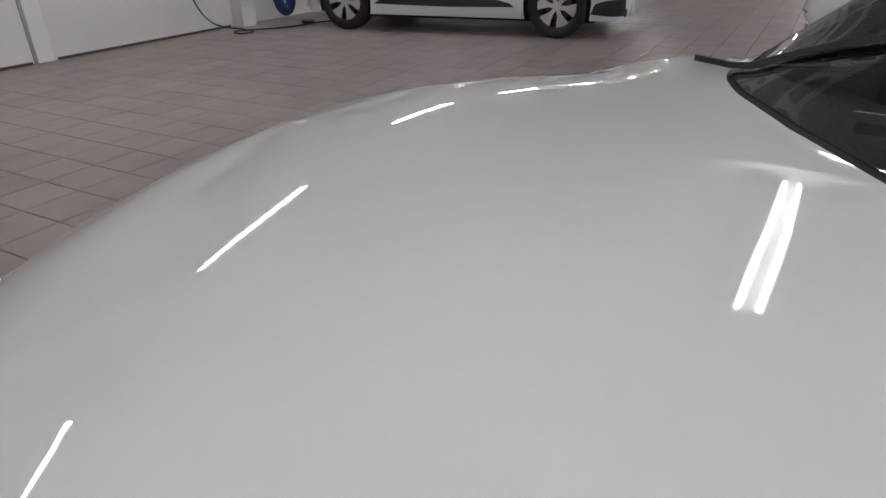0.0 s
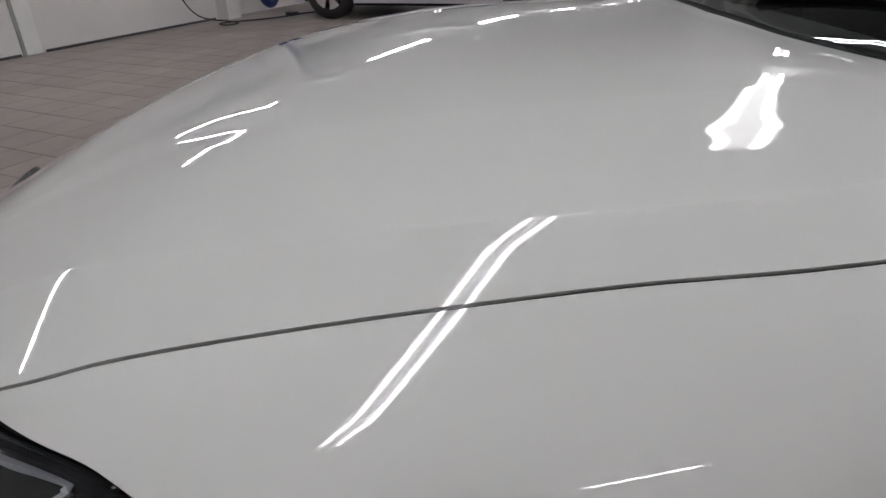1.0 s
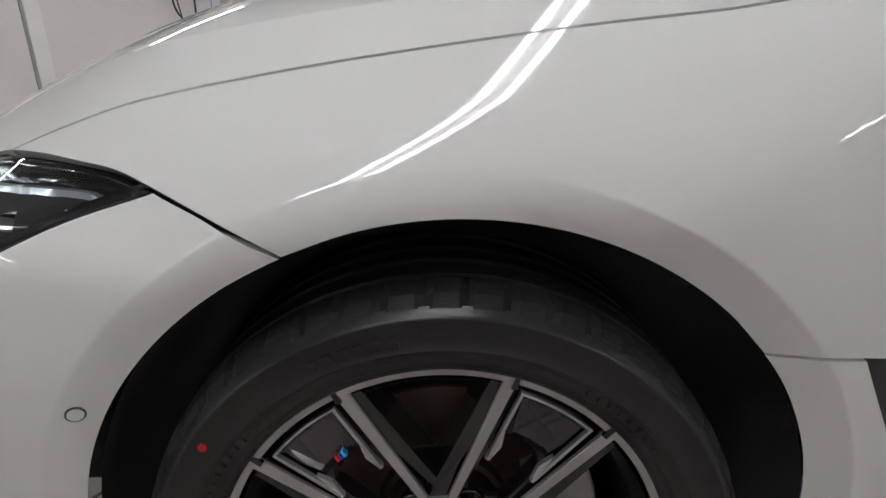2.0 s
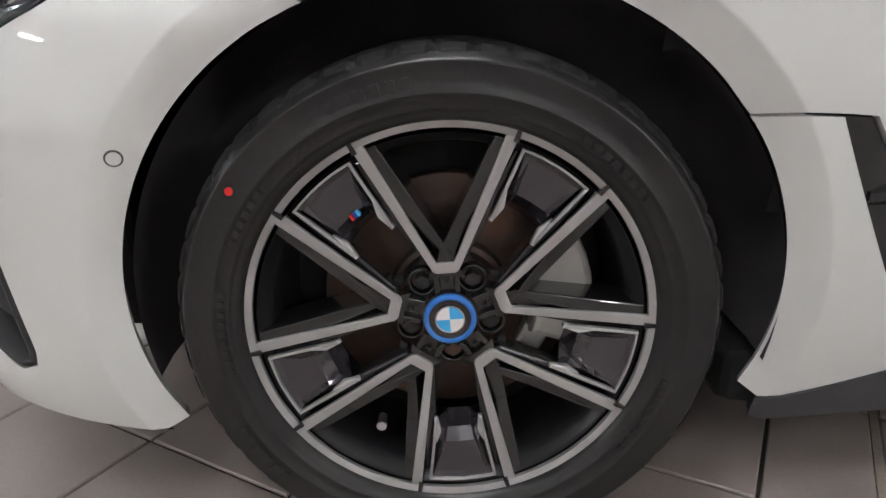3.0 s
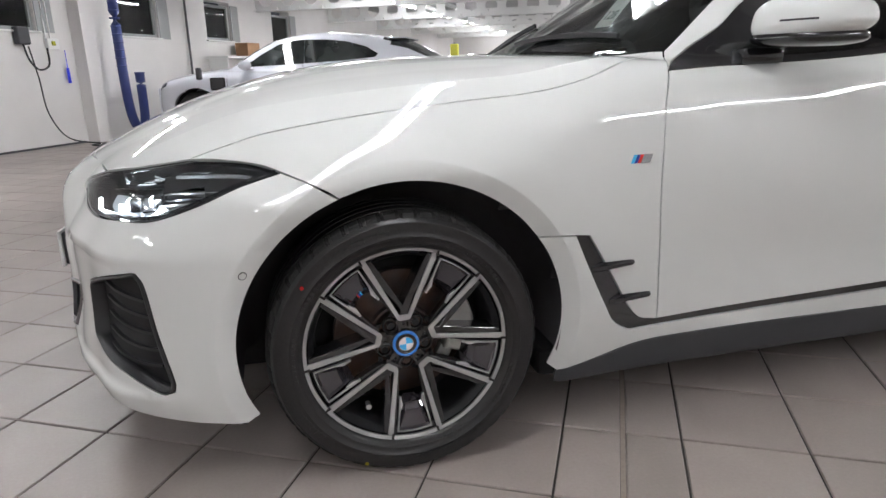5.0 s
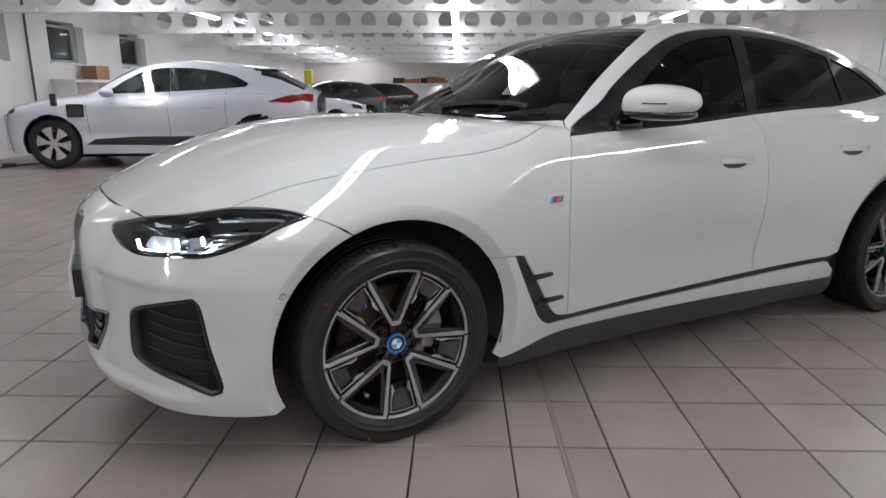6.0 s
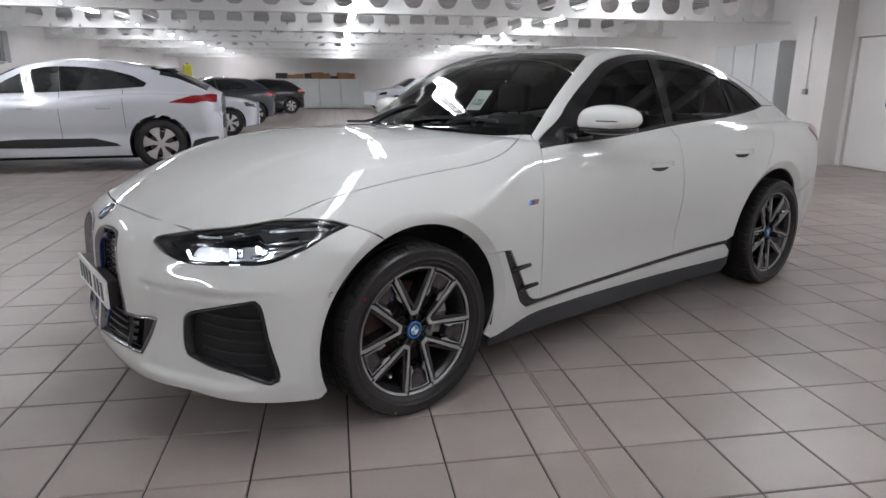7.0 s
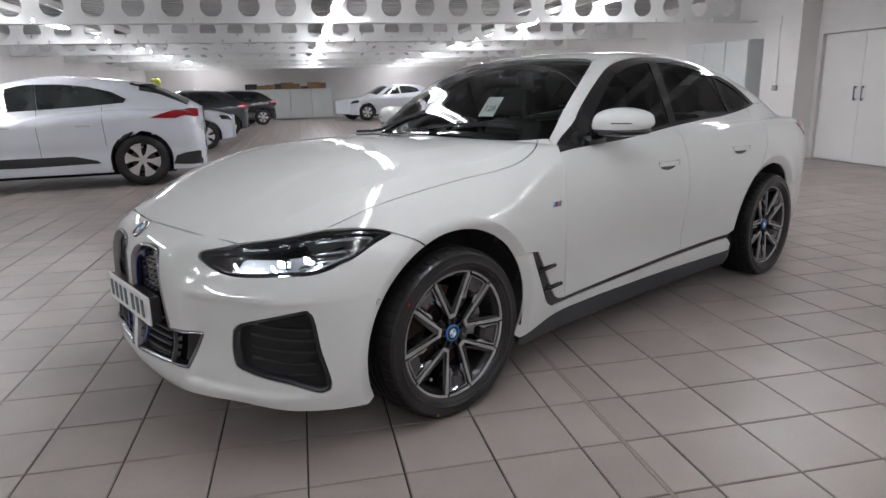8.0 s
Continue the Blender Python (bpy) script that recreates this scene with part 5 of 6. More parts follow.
# nose roundel
c = np.array([on_front(0, 0.772)])
nrm = Vector(gradient(c)[0])
rm = Matrix.Translation(Vector(c[0])) @ nrm.to_track_quat("-Y", "Z").to_matrix().to_4x4()
ro = part("nose_badge", lathe([(0.041, 0.004), (0.041, -0.004), (0.037, -0.0065), (0.034, -0.005)], 48), CHROME_DARK, car, "round badge with blue and white quarters on the nose", smooth=True)
ro.matrix_world = rm
part("badge_band", lathe([(0.0345, -0.0045), (0.0245, -0.0050), (0.0240, -0.004)], 48), GLOSS_BLACK, ro, smooth=True)
for k in range(4):
    part("badge_quarter", plate_prism([(0, 0), *arc(0.0242, 90 * k, 90 * k + 90, 8)], -0.0052, 0.0), SKY_BLUE if k % 2 else BADGE_WHITE, ro)
    ro.children[-1].name = "badge_quarter"

# ---- cabin ----
skin("headliner", Around, inset_loop(roof_loop, 0.01), FABRIC_GREY, car, step=0.06, proud=-0.03, depth=0.005)
part("dashboard", boxes(((0.62, -0.70, 0.80), (1.02, 0.70, 0.965)), ((0.98, -0.70, 0.70), (1.10, 0.70, 0.93)), bevel=0.04), FABRIC, car, "dark dashboard")
part("screen", boxes(((1.02, -0.30, 0.93), (1.035, 0.55, 1.04)), bevel=0.004), GLOSS_BLACK, car)
part("steering_wheel", tube_path([(1.20 + 0.07 * math.sin(a), 0.36 + 0.185 * math.cos(a), 0.93 + 0.17 * math.sin(a)) for a in np.linspace(0, math.tau, 17)[:-1]], 0.016, closed=True), FABRIC, car, "leather steering wheel", smooth=True)
part("steering_hub", boxes(((1.16, 0.29, 0.88), (1.21, 0.43, 0.98)), ((1.18, 0.19, 0.915), (1.20, 0.53, 0.945)), bevel=0.015), FABRIC, car)


def car_seat(x, y, w=0.25):
    bm = bmesh.new()
    box(bm, (x - 0.42, y - w, 0.36), (x + 0.12, y + w, 0.56), 0.05)
    box(bm, (x + 0.05, y - w * 0.98, 0.5), (x + 0.20, y + w * 0.98, 1.08), 0.06, None)
    for v in bm.verts:
        if v.co.z > 0.55:
            v.co.x += (v.co.z - 0.55) * 0.32
            v.co.y = y + (v.co.y - y) * (1 - 0.25 * (v.co.z - 0.55))
    box(bm, (x + 0.26, y - 0.135, 1.09), (x + 0.35, y + 0.135, 1.27), 0.04)
    cyl(bm, (x + 0.28, y - 0.06, 1.02), (x + 0.30, y - 0.06, 1.12), 0.008)
    cyl(bm, (x + 0.28, y + 0.06, 1.02), (x + 0.30, y + 0.06, 1.12), 0.008)
    part("car_seat", bm, FABRIC, car, "dark upholstered car seat", smooth=False)


car_seat(1.42, -0.36)
car_seat(1.42, 0.36)
for y in (-0.36, 0, 0.36):
    car_seat(2.28, y, 0.2 if y else 0.13)
part("rear_shelf", boxes(((2.75, -0.62, 0.96), (3.4, 0.62, 1.0)), bevel=0.01), FABRIC, car)
part("interior_mirror", boxes(((1.20, -0.13, 1.285), (1.225, 0.13, 1.345)), ((1.20, -0.02, 1.34), (1.215, 0.02, 1.385)), bevel=0.01), GLOSS_BLACK, car, "interior mirror")
part("cowl", boxes(((0.56, -0.66, 0.955), (0.74, 0.66, 0.985)), bevel=0.01), SATIN_BLACK, car, "black cowl under the windscreen")
for s, y0 in ((-1, -0.05), (1, 0.62)):
    pts = [tuple(Vector(on_top(0.60 + 0.02 * k, y0 - 0.058 * k)) + Vector((0, 0, 0.012))) for k in range(9)]
    part("wiper", ribbon(pts, 0.012, 0.014, (1, 0, 0)), SATIN_BLACK, car, "black windscreen wiper")

# number tag behind the windscreen
tagm = Matrix.Translation(Vector(on_top(0.860, -0.22)) + Vector((0.040, 0, -0.012))) @ pose(0, 0, 0, 48, 0, -90)
tag_ = part("windscreen_tag", boxes(((-0.055, -0.065, -0.0006), (0.055, 0.065, 0.0006))), PAPER, car, "white numbered paper tag behind the windscreen")
tag_.matrix_world = tagm
txt = bpy.data.curves.new("number", "FONT")
txt.body, txt.size, txt.align_x, txt.align_y, txt.extrude = "128", 0.055, "CENTER", "CENTER", 0.0004
txt.materials.append(INK)
tob = new("tag_number", txt)
tob.parent = tag_
tob.location = (0, -0.015, 0.0012)


# ---- other parked cars ----
def parked_car(name, label, paint, m, length_front, base, length_back, half_w, tyre, deck, roof, belt_pts, windows, cabin_half=0.78, spokes=ALLOY_SILVER, step=0.05, cladding=None, lamps=True, glass_mat=None):
    """A background car: front axle at x = 0, near side towards -y."""
    deck_f, roof_f = spline(*deck), spline(*roof)
    end = base + length_back

    def lower(p):
        x, y, z = p[..., 0], np.abs(p[..., 1]), p[..., 2]
        w = half_w - 0.10 * np.maximum(0.45 - z, 0) ** 1.3 - 0.55 * np.maximum(z - 0.80, 0) ** 2 - 0.02 * np.exp(-((z - 0.52) / 0.1) ** 2)
        f = smax(y - w, z - deck_f(x) + 0.06 * (y / 0.8) ** 3, 0.10)
        f = smax(f, -length_front + 0.10 * np.abs(z - 0.55) + 0.30 * (y / half_w) ** 4 - x, 0.12)
        return smax(smax(f, x - end + 0.15 * np.abs(z - 0.6) + 0.22 * (y / half_w) ** 4, 0.12), 0.2 - z, 0.05)

    def upper(p):
        x, y, z = p[..., 0], np.abs(p[..., 1]), p[..., 2]
        f = smax(y - (cabin_half - 0.55 * (z - 1.0)), z - roof_f(x) + 0.06 * (y / 0.6) ** 2, 0.08)
        return smax(f, 0.85 - z, 0.02)

    def whole(p):
        return -smax(-lower(p), -upper(p), 0.03)

    def at(x, z):
        return meet_one((x, -1.4, z), (0, 1, 0), f=whole)

    def over(x, y):
        return meet_one((x, y, 2.2), (0, 0, -1), f=whole)

    ob = thing(name, label, "car", m)
    r = tyre + 0.05
    x0, x1 = -length_front + 0.06, end - 0.08
    arc_pts = lambda cx, a0, a1: [at(cx + r * math.cos(radians(a)), max(tyre + r * math.sin(radians(a)), 0.22)) for a in np.linspace(a0, a1, 9)]
    top_line = [at(x, z) for x, z in belt_pts]
    side = outline(Around, [at(x0 + 0.10, 0.26), at(x0 + 0.04, 0.5), over(x0 + 0.12, -0.55)], [over(x0 + 0.12, -0.55), over(-0.3, -0.66), over(0.1, -0.70), top_line[0]], top_line, [top_line[-1], over(x1 - 0.10, -0.60), at(x1 - 0.02, 0.85), at(x1 - 0.04, 0.5), at(x1 - 0.10, 0.28)],
                   [at(x1 - 0.10, 0.28), arc_pts(base, -12, 0)[0]], arc_pts(base, -12, 192), [arc_pts(base, 192, 192)[0], at(base / 2, 0.26), arc_pts(0, -12, -12)[0]], arc_pts(0, -12, 192), [arc_pts(0, 192, 192)[0], at(x0 + 0.10, 0.26)])
    for s in (False, True):
        skin("body_side", Around, side, paint, ob, flip=s, f=whole, step=step, gap=0.001)
        for k, w in enumerate(windows):
            g = skin("side_window", Around, outline(Around, *[[at(*a), at(*b)] for a, b in zip(w, w[1:] + w[:1])]), glass_mat or GLASS_CAR, ob, "dark side window", flip=s, f=whole, step=step, gap=0.0, proud=0.004, depth=0.006)
        if cladding:
            skin("sill_cladding", Around, outline(Around, *[[at(*a), at(*b)] for a, b in zip(cladding, cladding[1:] + cladding[:1])]), SATIN_BLACK, ob, "black lower cladding", flip=s, f=whole, step=step, gap=0.0, proud=0.006)
    xs = np.arange(x0, x1 + 0.01, 0.03)
    ww = np.radians(np.arange(-8, 188.1, 2.5)) * WR
    g = np.array([(x, w) for x in xs for w in ww])
    o, d = Around.rays(g)
    p = meet(o, d, whole, steps=60)
    p2 = p - gradient(p, whole) * 0.004
    for cx in (0, base):
        away = np.stack([p2[:, 0] - cx, p2[:, 2] - tyre], -1)
        dist = np.linalg.norm(away, axis=1)
        near = (np.abs(dist - r) < 0.024) & (np.abs(p2[:, 1]) > 0.4) & (p2[:, 2] > 0.24)
        p2[near, 0] = cx + away[near, 0] * r / dist[near]
        p2[near, 2] = tyre + away[near, 1] * r / dist[near]
    n, faces = len(ww), []
    for i in range(len(xs) - 1):
        for j in range(n - 1):
            q = (i * n + j, (i + 1) * n + j, (i + 1) * n + j + 1, i * n + j + 1)
            c = p2[list(q)].mean(0)
            if not (any(math.hypot(c[0] - cx, c[2] - tyre) < r - 0.002 for cx in (0, base)) and abs(c[1]) > 0.4):
                faces.append(q)
    part("body_shell", ([tuple(v) for v in p2], [], faces), paint, ob, smooth=True)
    for sx, z0, zz in ((x0, 0.3, 0.9), (x1, 0.3, 1.0)):
        bm = boxes(((min(sx, sx + (0.05 if sx < 0 else -0.05)), -0.70, 0.26), (max(sx, sx + (0.05 if sx < 0 else -0.05)), 0.70, 0.80)), bevel=0.02)
        part("end_panel", bm, paint, ob)
    # windscreen and back window lie on the shell
    lo, hi = None, None
    for who, xa, xb, ya, yb in (("windscreen", *windows_span(roof)[0:2], 0.62, 0.50), ("back_window", *windows_span(roof)[2:4], 0.50, 0.58)):
        q = [over(xa, -ya), over(xb, -yb), over(xb, 0), over(xb, yb), over(xa, ya), over(xa, 0)]
        skin(who, Around, outline(Around, *[[a, b] for a, b in zip(q, q[1:] + q[:1])]), GLASS_CAR, ob, f=whole, step=step, proud=0.004)
    for cx in (0, base):
        for sgn in (-1, 1):
            wh = part("wheel", lathe([(tyre * 0.64, -0.10), (tyre * 0.62, -0.07), (tyre * 0.60, 0.08)], 40), ALLOY_GREY, ob, smooth=True)
            wh.matrix_local = pose(cx, sgn * (half_w - 0.140), tyre, 0, 0, 0 if sgn < 0 else 180)
            t = tyre
            part("tyre", lathe([(t * 0.64, -0.10), (t * 0.70, -0.112), (t * 0.86, -0.115), (t * 0.96, -0.10), (t, -0.08), (t, 0.08), (t * 0.9, 0.11), (t * 0.64, 0.10)], 48), RUBBER, wh, smooth=True)
            bm = bmesh.new()
            for k in range(6):
                b2 = plate_prism(turned([polar(t * 0.655, 90 + 20), (-0.028, 0.110), (-0.024, 0.045), (0.024, 0.045), (0.028, 0.110), polar(t * 0.655, 90 - 20), polar(t * 0.66, 90)], 60 * k + 20), -0.104, -0.075, 0.004)
                me = bpy.data.meshes.new("n")
                b2.to_mesh(me)
                b2.free()
                bm.from_mesh(me)
                bpy.data.meshes.remove(me)
            cyl(bm, (0, -0.07, 0), (0, -0.098, 0), 0.06, 0.055, seg=20)
            part("rim_face", bm, spokes, wh, "silver spoked rim")
            part("brake", lathe([(0.05, -0.02), (t * 0.45, -0.02), (t * 0.45, 0.0)], 24), IRON, wh)
            v = [(cx + (r + 0.01) * math.cos(a), y, max(tyre + (r + 0.01) * math.sin(a), 0.2)) for a in np.radians(np.linspace(-20, 200, 20)) for y in (sgn * (half_w - 0.085), sgn * 0.5)]
            part("wheel_housing", (v, [], [(2 * i, 2 * i + 1, 2 * i + 3, 2 * i + 2) for i in range(19)]), LINER, ob)
    part("underbody", boxes(((x0 + 0.45, -0.62, 0.15), (x1 - 0.45, 0.62, 0.45)), bevel=0.03), SHELL, ob)
    return ob, at, over, whole


def windows_span(roof):
    x = [k[0] for k in roof]
    return x[1] + 0.08, x[3] - 0.05, x[-4] + 0.10, x[-2] - 0.05


GLASS_CAR = material("car_window", (0.012, 0.014, 0.015), 0.04, coat=0.5, grain=0.6, scale=4, second=(0.03, 0.036, 0.035), second_scale=2.5, second_amount=0.9)
suv_at = Matrix.Translation((-1.125, 9.334, 0)) @ pose(0, 0, 0, 0, 0, -22.1)
suv, at, over, whole = parked_car(
    "electric_suv", "cool white electric crossover with its charging flap open", PAINT_BLUE_WHITE, suv_at, 0.83, 2.99, 0.96, 0.945, 0.375,
    [(-0.9, 0.78), (-0.7, 0.90), (-0.4, 1.00), (0.0, 1.065), (0.4, 1.10), (1.0, 1.08), (2.0, 1.11), (2.8, 1.16), (3.4, 1.14), (3.75, 1.08), (3.9, 0.98)],
    [(0.2, 1.04), (0.45, 1.14), (0.8, 1.34), (1.15, 1.505), (1.5, 1.585), (1.9, 1.61), (2.4, 1.58), (2.8, 1.53), (3.16, 1.46), (3.6, 1.26), (3.9, 1.10)],
    [(0.45, 1.03), (0.9, 1.06), (1.6, 1.09), (2.3, 1.12), (2.75, 1.16)],
    [[(0.72, 1.095), (1.00, 1.28), (1.25, 1.415), (1.50, 1.47), (1.665, 1.48), (1.690, 1.127), (1.2, 1.11)], [(1.696, 1.13), (1.671, 1.48), (2.0, 1.475), (2.35, 1.435), (2.65, 1.355), (2.84, 1.25), (2.80, 1.20), (2.3, 1.16)]],
    cladding=[(0.48, 0.36), (0.62, 0.44), (1.2, 0.475), (2.1, 0.475), (2.40, 0.40), (2.45, 0.36), (1.5, 0.345)], step=0.035)
for s in (False, True):
    q = [at(3.15, 0.975), at(3.36, 1.040), at(3.62, 1.080), at(3.82, 1.075), at(3.82, 0.980), at(3.50, 0.960)]
    skin("tail_lamp", Around, outline(Around, *[[a, b] for a, b in zip(q, q[1:] + q[:1])]), RED_LENS, suv, "red tail lamp", flip=s, f=whole, proud=0.006, gap=0.0)
    q = [at(-0.72, 0.80), at(-0.60, 0.86), at(-0.48, 0.88), at(-0.50, 0.83), at(-0.66, 0.77)]
    skin("headlamp", Around, outline(Around, *[[a, b] for a, b in zip(q, q[1:] + q[:1])]), GLASS_CAR, suv, flip=s, f=whole, proud=0.006, gap=0.0)
    for x in (1.28, 2.28):
        p0 = at(x, 0.90)
        yy = p0[1] - 0.006
        part("door_handle", boxes(((x - 0.10, min(-yy, -yy + 0.012) if s else yy - 0.006, 0.885), (x + 0.10, max(-yy, -yy + 0.012) if s else yy + 0.012, 0.910)), bevel=0.005), ALLOY_SILVER, suv)
    for x, z0, z1 in ((0.52, 0.50, 1.04), (1.68, 0.40, 1.12), (2.52, 0.62, 1.15)):
        pts = [tuple(Vector(at(x + 0.02 * math.sin(3 * z), z)) + Vector((0, -0.0008, 0))) for z in np.linspace(z0, z1, 10)]
        part("door_gap", ribbon(flip_pts(pts, s), 0.002, 0.006, (0, 1, 0)), SHELL, suv)
    m = bmesh.new()
    bmesh.ops.create_uvsphere(m, u_segments=24, v_segments=14, radius=1)
    for v in m.verts:
        v.co = Vector((0.86 + 0.09 * v.co.x, -0.98 + 0.13 * v.co.y, 1.12 + 0.075 * v.co.z))
    box(m, (0.82, -0.92, 1.06), (0.90, -0.72, 1.09), 0.01)
    if s:
        bmesh.ops.scale(m, vec=(1, -1, 1), verts=m.verts)
        bmesh.ops.reverse_faces(m, faces=m.faces)
    part("door_mirror", m, PAINT_BLUE_WHITE, suv, smooth=True)
p0 = at(0.38, 0.86)
flap = part("charging_port", boxes(((0.26, p0[1] - 0.012, 0.76), (0.50, p0[1] + 0.01, 0.95)), bevel=0.02), GLOSS_BLACK, suv, "open black charging port")
part("flap_door", boxes(((0.08, p0[1] - 0.10, 0.92), (0.16, p0[1] - 0.02, 1.10)), bevel=0.02), GLOSS_BLACK, suv)
part("spoiler", boxes(((2.98, -0.56, 1.462), (3.26, 0.56, 1.482)), bevel=0.008), PAINT_BLUE_WHITE, suv)
q = [over(3.02, -0.575), over(3.30, -0.60), over(3.68, -0.655), over(3.72, 0), over(3.68, 0.655), over(3.30, 0.60), over(3.02, 0.575), over(3.12, 0)]
skin("rear_glass", Around, outline(Around, *[[a, b] for a, b in zip(q, q[1:] + q[:1])]), GLASS_CAR, suv, f=whole, proud=0.006)
for s in (False, True):
    q = [at(3.41, 0.30), at(3.46, 0.42), at(3.60, 0.46), at(3.80, 0.47), at(3.80, 0.28)]
    skin("rear_cladding", Around, outline(Around, *[[a, b] for a, b in zip(q, q[1:] + q[:1])]), SATIN_BLACK, suv, "black lower rear bumper", flip=s, f=whole, proud=0.006, gap=0.0)
part("rear_diffuser", boxes(((3.40, -0.80, 0.24), (3.82, 0.80, 0.40)), bevel=0.05), SATIN_BLACK, suv)

hatch_spec = dict(length_front=0.80, base=2.67, length_back=0.72, half_w=0.90, tyre=0.325,
                  deck=[(-0.9, 0.70), (-0.6, 0.84), (-0.2, 0.92), (0.3, 0.98), (0.8, 1.0), (1.8, 1.02), (2.6, 1.05), (3.1, 1.05), (3.4, 0.98)],
                  roof=[(0.2, 0.93), (0.45, 1.02), (0.8, 1.2), (1.15, 1.36), (1.5, 1.425), (1.9, 1.435), (2.4, 1.41), (2.7, 1.37), (3.0, 1.22), (3.25, 1.06), (3.4, 0.95)],
                  belt_pts=[(0.5, 0.95), (1.0, 0.97), (1.8, 1.0), (2.4, 1.03), (2.6, 1.05)],
                  windows=[[(0.72, 1.0), (1.0, 1.16), (1.25, 1.275), (1.5, 1.33), (1.56, 1.03)], [(1.62, 1.03), (1.58, 1.335), (2.1, 1.315), (2.4, 1.23), (2.5, 1.10), (2.2, 1.06)]])
A = lambda a, b: ROOM @ Vector((a, b, 0))


def hatchback(name, label, paint, place, turn, scale=1.0):
    ob, at_, over_, whole_ = parked_car(name, label, paint, Matrix.Translation(place) @ pose(0, 0, 0, 0, 0, turn) @ Matrix.Scale(scale, 4), step=0.09, **hatch_spec)
    for s in (False, True):
        q = [at_(2.98, 0.86), at_(3.0, 0.98), at_(3.25, 0.97), at_(3.28, 0.86)]
        skin("tail_lamp", Around, outline(Around, *[[a, b] for a, b in zip(q, q[1:] + q[:1])]), RED_LENS, ob, "red tail lamp", flip=s, f=whole_, proud=0.01, gap=0.0, step=0.06)
        q = [at_(-0.66, 0.66), at_(-0.60, 0.76), at_(-0.35, 0.80), at_(-0.40, 0.70)]
        skin("headlamp", Around, outline(Around, *[[a, b] for a, b in zip(q, q[1:] + q[:1])]), GLASS_CAR, ob, flip=s, f=whole_, proud=0.01, gap=0.0, step=0.06)
    return ob


hatchback("hatchback", "dark grey hatchback parked in a row", PAINT_GREY, A(-5.05, 17.9), -9)
hatchback("hatchback", "black hatchback parked in a row", PAINT_BLACK, A(-4.4, 24.8), -5)
hatchback("hatchback", "white car parked nose out behind the crossover", PAINT_BLUE_WHITE, Vector((4.55, 13.60, 0)), 166)
hatchback("hatchback", "white estate car parked side-on at the far end", PAINT_BLUE_WHITE, Vector((15.2, 22.4, 0)), -10, 1.1)

# ---- fittings along the west wall ----
def wall_window(b0, b1, z0, z1, view, curtain=None):
    w = thing("window_1", "metal-framed workshop window with a grey reveal board", "window", ROOM, "west windows", "structure")
    part("window_frame", boxes(((WEST - 0.10, b0, z0), (WEST - 0.05, b0 + 0.05, z1)), ((WEST - 0.10, b1 - 0.05, z0), (WEST - 0.05, b1, z1)), ((WEST - 0.10, b0 + 0.05, z0), (WEST - 0.05, b1 - 0.05, z0 + 0.05)), ((WEST - 0.10, b0 + 0.05, z1 - 0.05), (WEST - 0.05, b1 - 0.05, z1)), bevel=0.004), GREY_TRIM, w)
    p = part("pane", boxes(((WEST - 0.082, b0 + 0.05, z0 + 0.05), (WEST - 0.076, b1 - 0.05, z1 - 0.05))), GLASS, w)
    p.visible_shadow = False
    part("window_sill", boxes(((WEST - 0.06, b0 - 0.04, z0 - 0.03), (WEST + 0.05, b1 + 0.04, z0 - 0.003)), bevel=0.004), STEEL_WHITE, w)
    # flat board in place of a room, its darkness or brightness painted on
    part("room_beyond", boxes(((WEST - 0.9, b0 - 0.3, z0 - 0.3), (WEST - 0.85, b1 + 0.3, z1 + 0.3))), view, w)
    part("reveal_board", boxes(((WEST + 0.003, b1 + 0.005, z0 - 0.02), (WEST + 0.018, b1 + 0.30, z1 + 0.02)), bevel=0.003), GREY_TRIM, w)
    if curtain:
        part("curtain", boxes(*[((WEST - 0.30 - 0.02 * (k % 2), b0 + 0.40 * (b1 - b0) + 0.05 * k, z0 - 0.1), (WEST - 0.27 - 0.02 * (k % 2), b0 + 0.40 * (b1 - b0) + 0.05 * (k + 1), z1 + 0.1)) for k in range(int((b1 - b0) * 0.55 / 0.05))], bevel=0.006), curtain, w)
    return w


RED_CLOTH = material("red_curtain", (0.30, 0.05, 0.045), 0.9, grain=0.15, scale=30)
wall_window(3.9, 5.75, 1.66, 2.45, BRIGHT_ROOM)
wall_window(7.30, 8.42, 1.66, 2.45, BRIGHT_ROOM, RED_CLOTH)
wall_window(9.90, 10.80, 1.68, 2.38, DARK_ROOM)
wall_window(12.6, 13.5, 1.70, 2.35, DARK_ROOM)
room_part("trim", boxes(((WEST + 0.001, 3.32, 0.0), (WEST + 0.016, 3.36, 1.62)), bevel=0.002), GREY_TRIM, "grey vertical joint strip on the white wall")
room_part("trim", boxes(((WEST + 0.002, 3.37, 0.0), (WEST + 0.010, 3.56, 1.62)), bevel=0.002), STEEL_WHITE, "pale vertical cover strip on the white wall")
room_part("trim", boxes(((WEST + 0.001, SOUTH + 0.01, 0.0), (WEST + 0.012, 3.30, 0.03)), ((WEST + 0.001, 3.60, 0.0), (WEST + 0.012, 6.3, 0.03))), DARK_TRIM, "thin dark joint at the foot of the wall")
room_part("pilaster", boxes(((WEST + 0.0, 6.36, 0), (WEST + 0.22, 6.62, 3.0)), bevel=0.006), WHITE_WALL, "white painted square pilaster")
pipe = bmesh.new()
cyl(pipe, (WEST + 0.05, 9.2, 0.9), (WEST + 0.05, 9.2, 2.9), 0.022, seg=12)
room_part("drain_pipe", pipe, DARK_TRIM, "dark vertical pipe on the wall", "", "pipe")
